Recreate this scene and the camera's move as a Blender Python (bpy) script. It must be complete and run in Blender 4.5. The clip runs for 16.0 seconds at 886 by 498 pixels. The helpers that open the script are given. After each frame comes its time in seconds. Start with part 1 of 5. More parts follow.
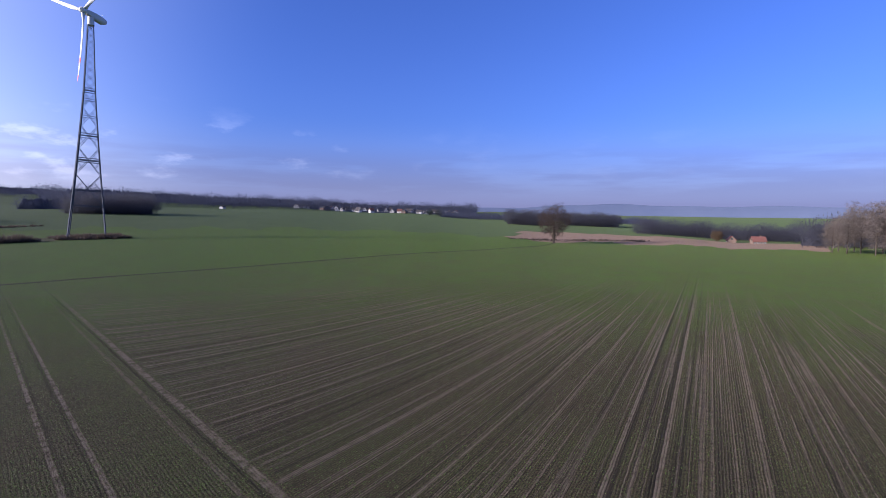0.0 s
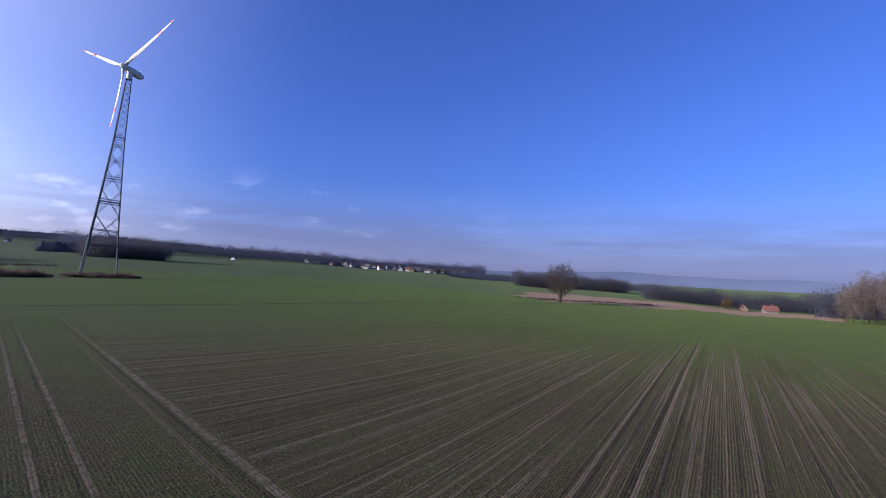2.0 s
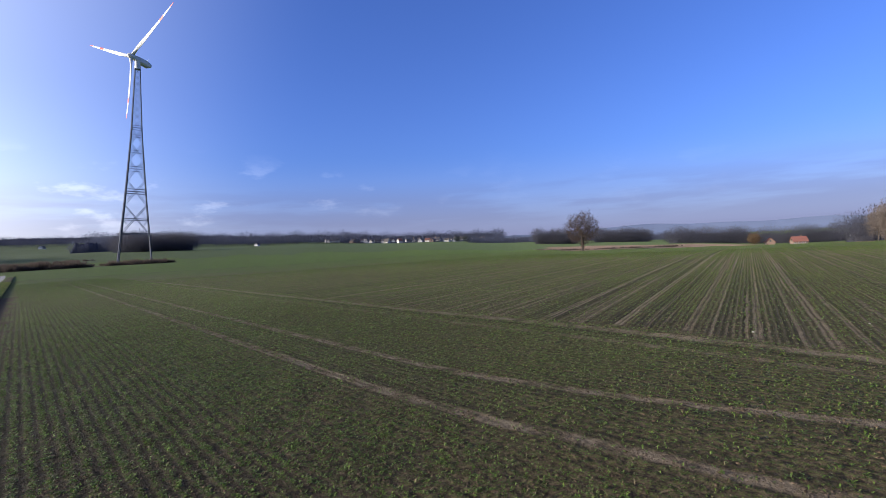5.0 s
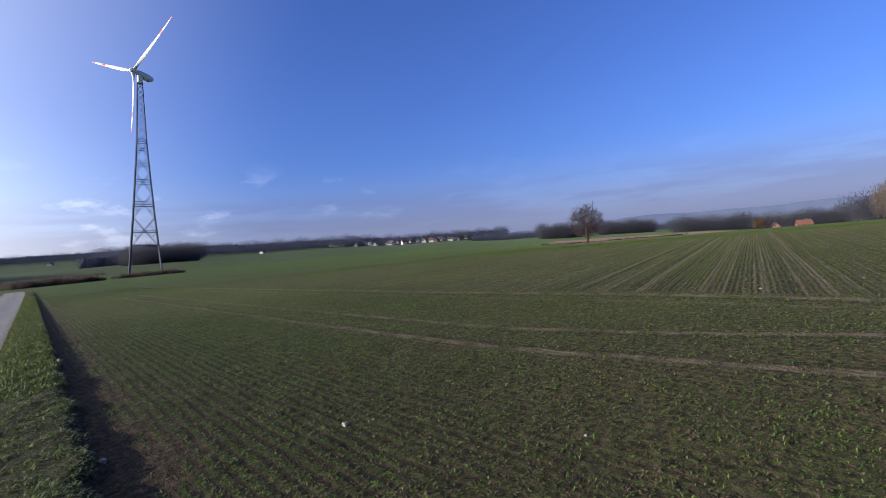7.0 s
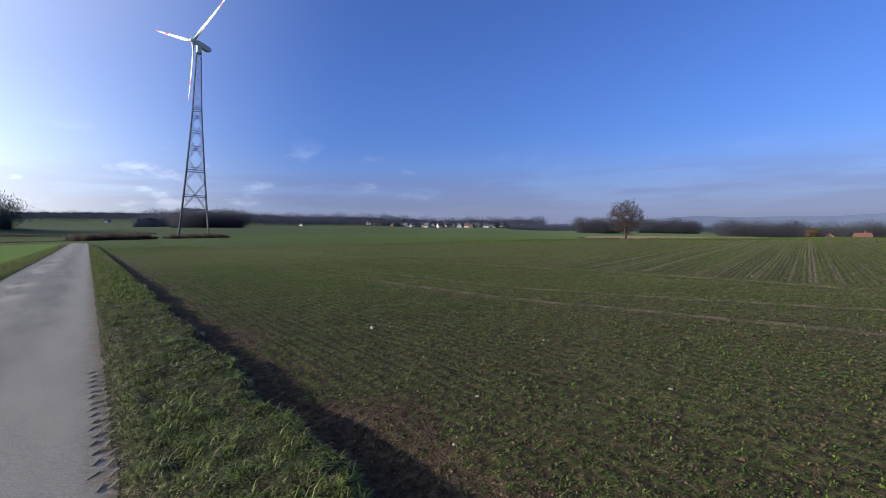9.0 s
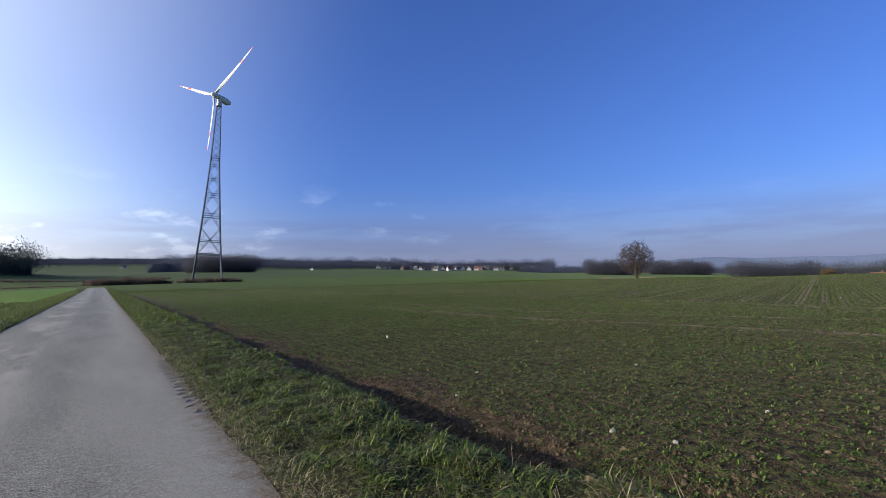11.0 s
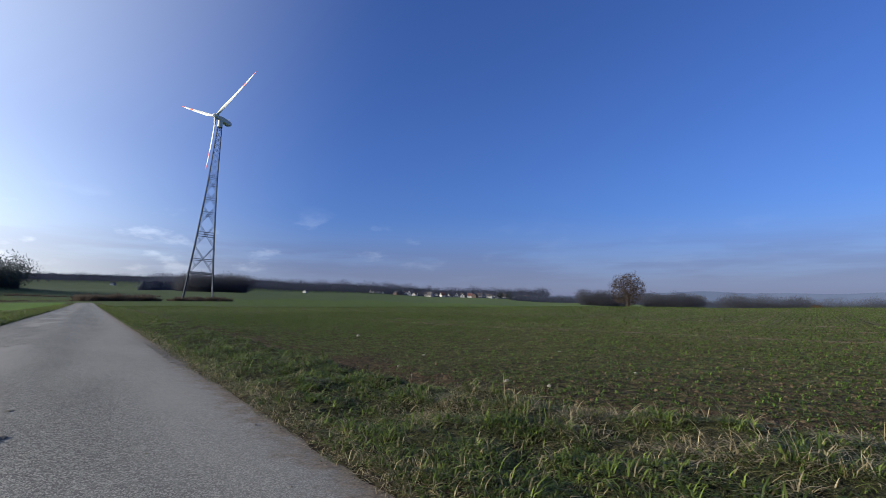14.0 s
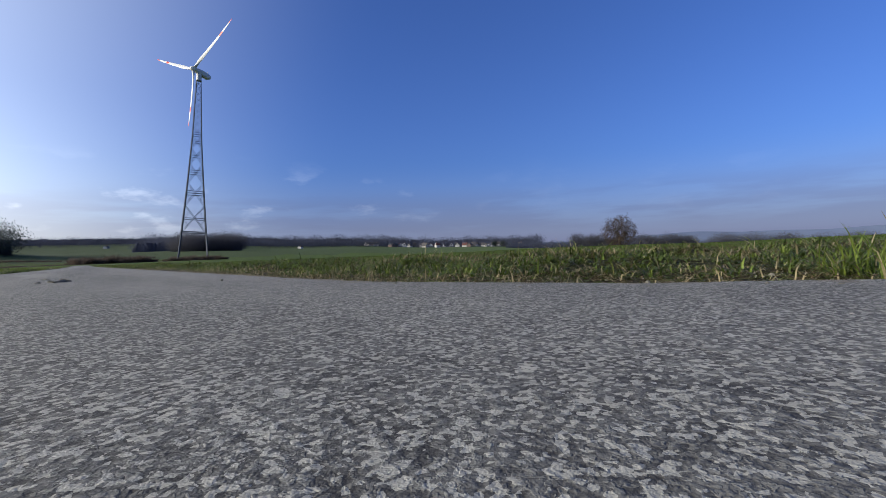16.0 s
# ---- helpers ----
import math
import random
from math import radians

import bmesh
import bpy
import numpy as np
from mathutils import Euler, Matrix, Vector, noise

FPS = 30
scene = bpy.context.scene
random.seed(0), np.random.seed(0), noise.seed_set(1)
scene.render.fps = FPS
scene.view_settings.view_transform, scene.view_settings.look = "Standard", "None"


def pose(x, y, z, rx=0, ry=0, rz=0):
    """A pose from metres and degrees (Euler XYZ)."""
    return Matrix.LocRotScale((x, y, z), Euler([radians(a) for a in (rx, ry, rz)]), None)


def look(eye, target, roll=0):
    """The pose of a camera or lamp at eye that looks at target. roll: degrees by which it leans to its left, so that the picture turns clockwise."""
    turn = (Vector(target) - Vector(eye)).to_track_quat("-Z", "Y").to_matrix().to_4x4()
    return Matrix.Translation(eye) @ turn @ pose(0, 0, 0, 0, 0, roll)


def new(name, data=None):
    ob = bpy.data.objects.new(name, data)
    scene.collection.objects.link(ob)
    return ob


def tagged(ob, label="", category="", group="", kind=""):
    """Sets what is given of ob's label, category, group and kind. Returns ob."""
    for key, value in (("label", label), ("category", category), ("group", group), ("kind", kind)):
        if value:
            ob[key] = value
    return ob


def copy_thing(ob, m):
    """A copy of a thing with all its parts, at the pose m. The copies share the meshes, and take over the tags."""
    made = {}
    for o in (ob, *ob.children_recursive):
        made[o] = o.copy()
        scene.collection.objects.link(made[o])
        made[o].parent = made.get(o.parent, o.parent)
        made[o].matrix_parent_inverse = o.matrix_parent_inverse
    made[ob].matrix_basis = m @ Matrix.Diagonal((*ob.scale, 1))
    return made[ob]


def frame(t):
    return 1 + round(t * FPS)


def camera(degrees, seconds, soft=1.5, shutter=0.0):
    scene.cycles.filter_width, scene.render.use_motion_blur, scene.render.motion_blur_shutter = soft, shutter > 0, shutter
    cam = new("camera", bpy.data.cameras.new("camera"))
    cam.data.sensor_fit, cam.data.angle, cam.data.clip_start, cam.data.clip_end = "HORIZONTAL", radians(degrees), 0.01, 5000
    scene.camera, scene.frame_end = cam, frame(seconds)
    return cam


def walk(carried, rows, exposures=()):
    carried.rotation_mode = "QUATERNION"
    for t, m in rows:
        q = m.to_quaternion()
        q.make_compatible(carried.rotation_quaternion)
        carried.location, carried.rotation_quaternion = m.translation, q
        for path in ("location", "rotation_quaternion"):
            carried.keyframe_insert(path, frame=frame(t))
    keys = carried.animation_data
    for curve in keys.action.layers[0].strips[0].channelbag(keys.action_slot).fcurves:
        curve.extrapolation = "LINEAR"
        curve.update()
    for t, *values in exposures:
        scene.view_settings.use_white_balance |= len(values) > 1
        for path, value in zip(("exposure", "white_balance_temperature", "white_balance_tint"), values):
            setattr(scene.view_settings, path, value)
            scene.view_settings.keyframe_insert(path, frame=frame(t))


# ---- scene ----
cam = camera(88.0, 16.0, soft=0.8)
PATH = [
    (0, (6.439, 7.039, 12.695), (79.21, 75.16, 4.69), 0.29),
    (0.5, (6.615, 6.510, 11.757), (79.27, 75.14, 8.34), 0.33),
    (1, (6.709, 5.960, 10.805), (78.97, 75.02, 13.60), 1.08),
    (1.5, (6.845, 5.772, 9.683), (78.70, 75.18, 14.11), 2.10),
    (2, (6.827, 5.655, 8.786), (78.22, 75.48, 14.14), 2.51),
    (2.5, (6.533, 5.443, 7.610), (76.75, 75.92, 17.78), 1.57),
    (3, (6.079, 5.278, 6.380), (76.16, 76.01, 15.65), 2.21),
    (3.5, (5.930, 5.250, 4.720), (75.17, 76.70, 14.76), 0.96),
    (4, (5.588, 5.210, 3.225), (74.56, 77.22, -4.33), -0.06),
    (4.5, (4.860, 5.053, 2.690), (73.65, 77.23, -4.99), -1.53),
    (4.7, (4.600, 5.000, 2.600), (73.37, 77.48, -1.49), -2.29),
    (6.8, (2.560, 4.720, 2.100), (70.81, 77.67, 6.60), -4.08),
    (7, (2.403, 4.555, 2.030), (70.47, 77.81, 1.17), -5.43),
    (7.5, (2.128, 4.198, 1.978), (70.42, 77.04, 7.54), -4.54),
    (8, (1.907, 3.861, 1.809), (70.31, 76.75, 4.46), -4.44),
    (8.5, (1.618, 3.410, 1.653), (68.37, 77.66, 7.27), -5.78),
    (9, (1.417, 2.948, 1.511), (63.63, 81.15, -2.17), -1.07),
    (9.2, (1.320, 2.768, 1.499), (62.71, 81.70, 2.16), -1.14),
    (11.3, (0.719, 1.991, 0.953), (61.33, 81.14, 8.80), -1.92),
    (11.5, (0.690, 1.947, 0.882), (61.44, 80.85, 9.96), -2.50),
    (12, (0.577, 1.725, 0.801), (61.50, 81.02, 1.69), -3.39),
    (12.5, (0.559, 1.488, 0.846), (61.34, 80.89, -0.47), -2.60),
    (13, (0.548, 1.270, 0.909), (61.90, 80.22, -0.75), -2.09),
    (13.5, (0.582, 1.145, 0.825), (61.98, 80.01, 4.07), -1.55),
    (14, (0.638, 0.985, 0.632), (61.96, 79.13, 12.15), 0.13),
    (14.5, (0.622, 0.745, 0.536), (61.79, 79.63, 6.44), -1.09),
    (15, (0.543, 0.403, 0.438), (62.48, 78.90, 1.73), -0.64),
    (15.5, (0.464, 0.098, 0.290), (62.37, 78.58, -2.61), -0.88),
    (16, (0.445, -0.041, 0.110), (63.01, 77.97, 0.85), -2.17),
]
walk(cam, [(t, look(eye, target, roll)) for t, eye, target, roll in PATH],
     [(0.0, 0.95, 5820, 23), (0.5, 0.93, 5800, 23), (1.5, 0.93, 5830, 23), (2.0, 0.77, 5800, 23), (2.5, 0.62, 5720, 23),
      (3.5, 0.64, 5750, 21), (4.0, 0.64, 5850, 17), (4.5, 1.09, 6350, 13), (7.0, 0.88, 6280, 12), (8.0, 0.88, 6350, 12), (9.0, 0.88, 6380, 8),
      (11.5, 0.85, 6360, 7), (12.5, 0.93, 6480, 7), (13.0, 0.93, 6480, 7), (13.5, 0.93, 6480, 6), (14.0, 0.65, 6360, 5), (14.5, 0.68, 6360, 5),
      (15.0, 0.67, 6380, 6), (15.5, 0.64, 6350, 6), (16.0, 0.64, 6380, 6)])

# ---------------------------------------------------------------- light
SUN_AZ, SUN_EL = -64.0, 16.0
sun_way = Vector((math.sin(radians(SUN_AZ)) * math.cos(radians(SUN_EL)),
                  math.cos(radians(SUN_AZ)) * math.cos(radians(SUN_EL)), math.sin(radians(SUN_EL))))
sun_data = bpy.data.lights.new("sun", "SUN")
sun_data.energy, sun_data.angle, sun_data.color = 5.0, radians(0.55), (1.0, 0.87, 0.66)
sun = new("sun", sun_data)
sun.matrix_world = look(sun_way * 200, (0, 0, 0))


def link(tree, a, b):
    tree.links.new(a, b)


class Nodes:
    """Short hand for building a node tree."""

    def __init__(self, tree):
        self.tree = tree

    def make(self, kind):
        return self.tree.nodes.new(kind)

    def plug(self, socket, value):
        if isinstance(value, bpy.types.NodeSocket):
            self.tree.links.new(value, socket)
        else:
            socket.default_value = value

    def math(self, op, a, b=0.0, c=0.0, clamp=False):
        n = self.make("ShaderNodeMath")
        n.operation, n.use_clamp = op, clamp
        for i, v in enumerate((a, b, c)):
            self.plug(n.inputs[i], v)
        return n.outputs[0]

    def mul(self, a, b):
        return self.math("MULTIPLY", a, b)

    def add(self, a, b):
        return self.math("ADD", a, b)

    def sub(self, a, b):
        return self.math("SUBTRACT", a, b)

    def clamp(self, a):
        return self.math("ADD", a, 0.0, clamp=True)

    def ramp(self, v, lo, hi, a=0.0, b=1.0):
        n = self.make("ShaderNodeMapRange")
        n.interpolation_type = "SMOOTHSTEP"
        for i, value in enumerate((v, lo, hi, a, b)):
            self.plug(n.inputs[i], value)
        return n.outputs[0]

    def noise(self, vec, scale, detail=4.0, rough=0.55, distort=0.0):
        n = self.make("ShaderNodeTexNoise")
        n.inputs["Scale"].default_value, n.inputs["Detail"].default_value = scale, detail
        n.inputs["Roughness"].default_value, n.inputs["Distortion"].default_value = rough, distort
        if vec is not None:
            self.plug(n.inputs["Vector"], vec)
        return n.outputs["Fac"]

    def voronoi(self, vec, scale, feature="F1", out="Distance"):
        n = self.make("ShaderNodeTexVoronoi")
        n.feature = feature
        n.inputs["Scale"].default_value = scale
        self.plug(n.inputs["Vector"], vec)
        return n.outputs[out]

    def mix(self, fac, a, b, blend="MIX"):
        n = self.make("ShaderNodeMix")
        n.data_type, n.blend_type = "RGBA", blend
        self.plug(n.inputs[0], fac)
        self.plug(n.inputs[6], a if isinstance(a, bpy.types.NodeSocket) else (*a, 1.0))
        self.plug(n.inputs[7], b if isinstance(b, bpy.types.NodeSocket) else (*b, 1.0))
        return n.outputs[2]

    def bump(self, height, strength, distance):
        n = self.make("ShaderNodeBump")
        n.inputs["Strength"].default_value, n.inputs["Distance"].default_value = strength, distance
        self.plug(n.inputs["Height"], height)
        return n.outputs[0]

    def position(self):
        n = self.make("ShaderNodeNewGeometry")
        return n.outputs["Position"]

    def split(self, vec):
        n = self.make("ShaderNodeSeparateXYZ")
        self.plug(n.inputs[0], vec)
        return n.outputs

    def island(self):
        return self.make("ShaderNodeNewGeometry").outputs["Random Per Island"]

    def which(self):
        return self.make("ShaderNodeObjectInfo").outputs["Random"]


# sky: clear winter afternoon, a little thin cloud low down
world = bpy.data.worlds.new("world")
scene.world = world
world.use_nodes = True
wn = Nodes(world.node_tree)
sky = wn.make("ShaderNodeTexSky")
sky.sky_type, sky.sun_disc = "NISHITA", False
sky.sun_elevation, sky.sun_rotation = radians(SUN_EL), radians(SUN_AZ)
sky.altitude, sky.air_density, sky.dust_density, sky.ozone_density = 100, 1.0, 2.4, 3.0
back = world.node_tree.nodes["Background"]
tex = wn.make("ShaderNodeTexCoord").outputs["Generated"]
sx, sy, sz = wn.split(tex)[0:3]
stretch = wn.make("ShaderNodeCombineXYZ")
wn.plug(stretch.inputs[0], sx)
wn.plug(stretch.inputs[1], sy)
wn.plug(stretch.inputs[2], wn.mul(sz, 2.6))
puff = wn.ramp(wn.noise(stretch.outputs[0], 8.5, 6.0, 0.56), 0.55, 0.70)
low = wn.mul(wn.ramp(sz, 0.035, 0.075), wn.ramp(sz, 0.12, 0.21, 1.0, 0.0))
cool = wn.mix(1.0, sky.outputs[0], (0.64, 0.84, 1.56), "MULTIPLY")
hazy = wn.mix(wn.ramp(sz, -0.02, 0.20, 0.48, 0.0), cool, (3.5, 3.6, 5.8))
# bright haze round the sun
toward = wn.add(wn.add(wn.mul(sx, sun_way.x), wn.mul(sy, sun_way.y)), wn.mul(sz, sun_way.z))
halo = wn.mul(wn.math("POWER", wn.math("MAXIMUM", toward, 0.0), 2.45), wn.ramp(sz, 0.0, 0.32, 25.0, 12.5))
ring = wn.make("ShaderNodeCombineColor")
for k, tone in enumerate((1.0, 1.0, 0.80)):
    wn.plug(ring.inputs[k], wn.mul(halo, tone))
lit = wn.mix(1.0, hazy, ring.outputs[0], "ADD")
# small puffs low down towards the sun, faint purple-grey bands away from it
puff = wn.mul(wn.mul(puff, low), wn.ramp(sx, 0.25, 0.75, 1.0, 0.10))
shine = wn.mul(puff, wn.add(1.3, wn.mul(halo, 0.30)))
white = wn.make("ShaderNodeCombineColor")
for k, tone in enumerate((1.0, 0.97, 0.92)):
    wn.plug(white.inputs[k], wn.mul(shine, tone))
flat = wn.make("ShaderNodeCombineXYZ")
wn.plug(flat.inputs[0], sx)
wn.plug(flat.inputs[1], sy)
wn.plug(flat.inputs[2], wn.mul(sz, 9.0))
veil = wn.mul(wn.ramp(wn.noise(flat.outputs[0], 3.2, 4.0, 0.55), 0.38, 0.58), wn.mul(wn.ramp(sz, 0.02, 0.06), wn.ramp(sz, 0.09, 0.15, 1.0, 0.0)))
banded = wn.mix(wn.mul(veil, 0.65), lit, wn.mix(1.0, lit, (0.84, 0.78, 0.80), "MULTIPLY"))
cloudy = wn.mix(1.0, banded, white.outputs[0], "ADD")
link(world.node_tree, cloudy, back.inputs[0])
back.inputs[1].default_value = 0.072

# ---------------------------------------------------------------- materials
def material(name, rough=0.8, spec=0.3, metal=0.0):
    """A node material: the material, its node maker and its shader."""
    m = bpy.data.materials.new(name)
    m.use_nodes = True
    bsdf = m.node_tree.nodes["Principled BSDF"]
    bsdf.inputs["Roughness"].default_value = rough
    bsdf.inputs["Specular IOR Level"].default_value = spec
    bsdf.inputs["Metallic"].default_value = metal
    return m, Nodes(m.node_tree), bsdf


def simple(name, a, b, scale, rough=0.8, spec=0.3, metal=0.0, bump=0.0, depth=0.02, vary=0.0):
    """Two tones mottled at two scales, with fine relief; vary: how much single pieces differ."""
    m, n, s = material(name, rough, spec, metal)
    p = n.make("ShaderNodeTexCoord").outputs["Object"]
    big = n.noise(p, scale, 3.0)
    fine = n.noise(p, scale * 11.0, 4.0, 0.65)
    f = n.clamp(n.add(n.mul(n.sub(big, 0.5), 1.6), n.add(n.mul(n.sub(fine, 0.5), 1.2), 0.5)))
    c = n.mix(f, a, b)
    if vary:
        k = n.add(1.0 - vary, n.mul(n.island(), 2.0 * vary))
        g = n.make("ShaderNodeCombineColor")
        for i in range(3):
            n.plug(g.inputs[i], k)
        c = n.mix(1.0, c, g.outputs[0], "MULTIPLY")
    n.plug(s.inputs["Base Color"], c)
    if bump:
        n.plug(s.inputs["Normal"], n.bump(fine, bump, depth))
    return m


ROW_X, ROW_Y, ROW_SLOPE, ROW_FAN, ROW_REACH = 17.0, 13.0, 0.23, 0.0103, 30.0


def row_line(start, x):
    """y at x of the main field's drill row that starts at the headland at y = start; past ROW_Y the rows fan out."""
    d = np.maximum(x - ROW_X, -3.0)
    reach = ROW_REACH * (1 - np.exp(-d / ROW_REACH))
    return start + ROW_SLOPE * d - ROW_FAN * np.maximum(start - ROW_Y, 0) * reach



def ground_material():
    m, n, s = material("field_soil_and_crop", 0.95, 0.12)
    s.inputs["Diffuse Roughness"].default_value = 0.65
    p = n.position()
    x, y, _ = n.split(p)[0:3]
    u = n.sub(x, n.mul(y, 0.010))
    r = n.math("SQRT", n.add(n.mul(n.sub(x, 10.0), n.sub(x, 10.0)), n.mul(n.sub(y, 8.0), n.sub(y, 8.0))))
    patch = n.noise(p, 0.16, 3.0)
    mid = n.noise(p, 1.7, 4.0, 0.6)
    clod = n.noise(p, 11.0, 6.0, 0.65)
    grit = n.noise(p, 55.0, 3.0, 0.6)
    wob = n.mul(n.sub(n.noise(p, 0.9, 2.0), 0.5), 0.10)
    d = n.math("MAXIMUM", n.sub(x, ROW_X), -3.0)
    reach = n.mul(n.sub(1.0, n.math("EXPONENT", n.mul(d, -1.0 / ROW_REACH))), ROW_REACH)
    first = n.sub(y, n.mul(d, ROW_SLOPE))
    past = n.math("MAXIMUM", n.sub(first, ROW_Y), 0.0)
    fanned = n.math("DIVIDE", past, n.sub(1.0, n.mul(reach, ROW_FAN)))
    v = n.add(n.add(n.math("MINIMUM", first, ROW_Y), fanned), wob)
    uw = n.add(u, wob)
    main = n.ramp(n.add(u, n.mul(n.sub(mid, 0.5), 0.9)), 15.7, 16.5)
    # drill rows
    rows_h = n.math("SINE", n.mul(n.sub(uw, 3.1), 2 * math.pi / 0.175))
    rows_m = n.math("SINE", n.mul(v, 2 * math.pi / 0.15))
    rows = n.add(n.mul(rows_h, n.sub(1.0, main)), n.mul(rows_m, main))
    near = n.ramp(r, 15.0, 48.0, 1.0, 0.0)
    far_line = n.sub(n.sub(y, 115.5), n.mul(n.math("POWER", n.math("MAXIMUM", n.sub(x, 130.0), 0.0), 2.0), 0.0020))
    this_side = n.ramp(far_line, -2.0, 0.5, 1.0, 0.0)
    # wheel tracks and drill borders

    def band(q, at, half):
        return n.ramp(n.math("ABSOLUTE", n.sub(q, at)), half * 0.45, half * 1.15, 1.0, 0.0)

    def comb(q, at, pitch):
        return n.mul(n.math("ABSOLUTE", n.sub(n.math("FRACT", n.add(n.mul(n.sub(q, at), 1.0 / pitch), 0.5)), 0.5)), pitch)

    turn_in = n.math("POWER", n.math("MAXIMUM", n.sub(13.0, y), 0.0), 2.0)
    ua, ub = n.sub(uw, n.mul(turn_in, 0.014)), n.sub(uw, n.mul(turn_in, 0.027))
    head = n.add(n.add(band(ua, 8.78, 0.15), band(ub, 10.32, 0.15)),
                 n.add(n.mul(band(uw, 15.55, 0.28), 0.9), n.mul(band(uw, 14.35, 0.18), 0.5)))
    ends = n.mul(n.mul(band(y, 98.0, 0.8), n.ramp(x, 9.0, 10.0)), n.ramp(x, 16.5, 17.5, 1.0, 0.0))
    head = n.mul(n.add(n.mul(head, n.ramp(y, 96.0, 99.0, 1.0, 0.0)), n.mul(ends, 0.8)), n.ramp(mid, 0.32, 0.58, 0.25, 0.95))
    lane = n.make("ShaderNodeCombineXYZ")
    n.plug(lane.inputs[0], n.mul(v, 4.6))
    n.plug(lane.inputs[1], n.mul(x, 0.03))
    lanes = n.noise(lane.outputs[0], 1.0, 3.0, 0.6)
    lane_b = n.make("ShaderNodeCombineXYZ")
    n.plug(lane_b.inputs[0], n.mul(v, 1.6))
    n.plug(lane_b.inputs[1], n.add(n.mul(x, 0.02), 40.0))
    lanes_b = n.noise(lane_b.outputs[0], 1.0, 2.0, 0.5)
    lane_c = n.make("ShaderNodeCombineXYZ")
    n.plug(lane_c.inputs[0], n.mul(n.add(v, 0.11), 4.6))
    n.plug(lane_c.inputs[1], n.mul(x, 0.03))
    lanes_c = n.noise(lane_c.outputs[0], 1.0, 3.0, 0.6)
    seam = n.mul(n.ramp(lanes, 0.53, 0.62), n.ramp(clod, 0.3, 0.6, 0.4, 0.95))
    # lanes_c repeats each seam shifted sideways, painting the shade of its furrow
    dark_lanes = n.mul(n.mul(n.ramp(n.math("MAXIMUM", lanes_c, lanes_b), 0.55, 0.65), main), n.ramp(r, 35.0, 90.0, 0.5, 0.0))
    dark_lanes = n.mul(dark_lanes, n.sub(1.0, seam))
    # every third metre the edge of one pass of the drill shows as a pale line, some stronger than others
    which_pass = n.math("FLOOR", n.add(n.mul(n.sub(v, 0.6), 1.0 / 2.9), 0.5))
    pass_tone = n.math("FRACT", n.mul(n.math("SINE", n.mul(which_pass, 12.9)), 437.5))
    passes = n.mul(n.ramp(comb(v, 0.6, 2.9), 0.05, 0.17, 1.0, 0.0), n.add(0.42, n.mul(pass_tone, 0.64)))
    tram = n.add(band(n.math("ABSOLUTE", n.sub(v, 12.2)), 1.12, 0.16), n.mul(band(n.math("ABSOLUTE", n.sub(v, 26.0)), 0.88, 0.20), 0.5))
    tram = n.add(tram, passes)
    rut_and_shade = n.add(band(n.math("ABSOLUTE", n.sub(v, 12.2)), 0.84, 0.17), n.mul(band(v, 10.2, 0.13), 0.7))
    rut_and_shade = n.mul(rut_and_shade, main)
    # besides the ruts, the line at 15.10 paints shade along the pale border
    rut_and_shade = n.add(rut_and_shade, n.add(band(uw, 15.10, 0.13), n.mul(n.add(band(ua, 9.05, 0.10), band(ub, 10.02, 0.10)), 0.7)))
    fan = n.mul(band(v, 7.7, 1.5), n.mul(n.ramp(rows_m, 0.2, 0.9), 0.6))
    bare = n.clamp(n.add(n.mul(head, n.sub(1.0, main)), n.mul(n.add(n.add(tram, seam), fan), main)))
    bare = n.mul(bare, n.ramp(mid, 0.25, 0.6, 0.35, 1.0))
    bare = n.mul(bare, n.mul(this_side, n.ramp(r, 35.0, 120.0, 1.0, 0.12)))
    # crop cover: thin near the headland, closing farther out
    cover = n.add(n.add(0.22, n.ramp(r, 24.0, 95.0, 0.0, 0.60)), n.mul(n.sub(patch, 0.5), 0.55))
    cover = n.add(cover, n.sub(0.14, n.mul(this_side, 0.14)))
    cover = n.sub(cover, n.mul(n.mul(main, n.ramp(r, 35.0, 95.0, 1.0, 0.0)), 0.06))
    sprig = n.noise(p, 34.0, 4.0, 0.6)
    cover = n.add(cover, n.mul(n.sub(clod, 0.5), n.ramp(r, 10.0, 90.0, 1.0, 0.5)))
    cover = n.add(cover, n.mul(n.sub(sprig, 0.5), n.ramp(r, 10.0, 70.0, 3.4, 0.7)))
    cover = n.add(cover, n.mul(n.mul(rows, near), 0.15))
    cover = n.clamp(n.sub(cover, n.mul(bare, 0.75)))
    soil = n.mix(n.ramp(clod, 0.34, 0.72), (0.016, 0.012, 0.008), (0.122, 0.088, 0.056))
    soil = n.mix(n.mul(bare, n.sub(0.76, n.mul(main, 0.08))), soil, (0.190, 0.158, 0.118))
    green = n.mix(n.ramp(grit, 0.3, 0.7), (0.032, 0.054, 0.010), (0.078, 0.114, 0.022))
    green = n.mix(n.ramp(patch, 0.35, 0.7), green, n.mix(0.5, green, (0.052, 0.098, 0.014)))
    field = n.mix(cover, soil, green)
    strip = n.ramp(n.add(u, n.mul(n.sub(mid, 0.5), 2.5)), 5.2, 7.6, 0.75, 0.08)
    strip = n.mul(strip, n.ramp(y, 5.0, 9.5, 0.25, 1.0))
    strip = n.add(n.mul(strip, n.sub(1.0, main)), n.mul(main, 0.55))
    lines = n.mul(n.mul(n.ramp(rows, 0.1, -0.9), strip), n.ramp(r, 16.0, 62.0, 1.0, 0.0))
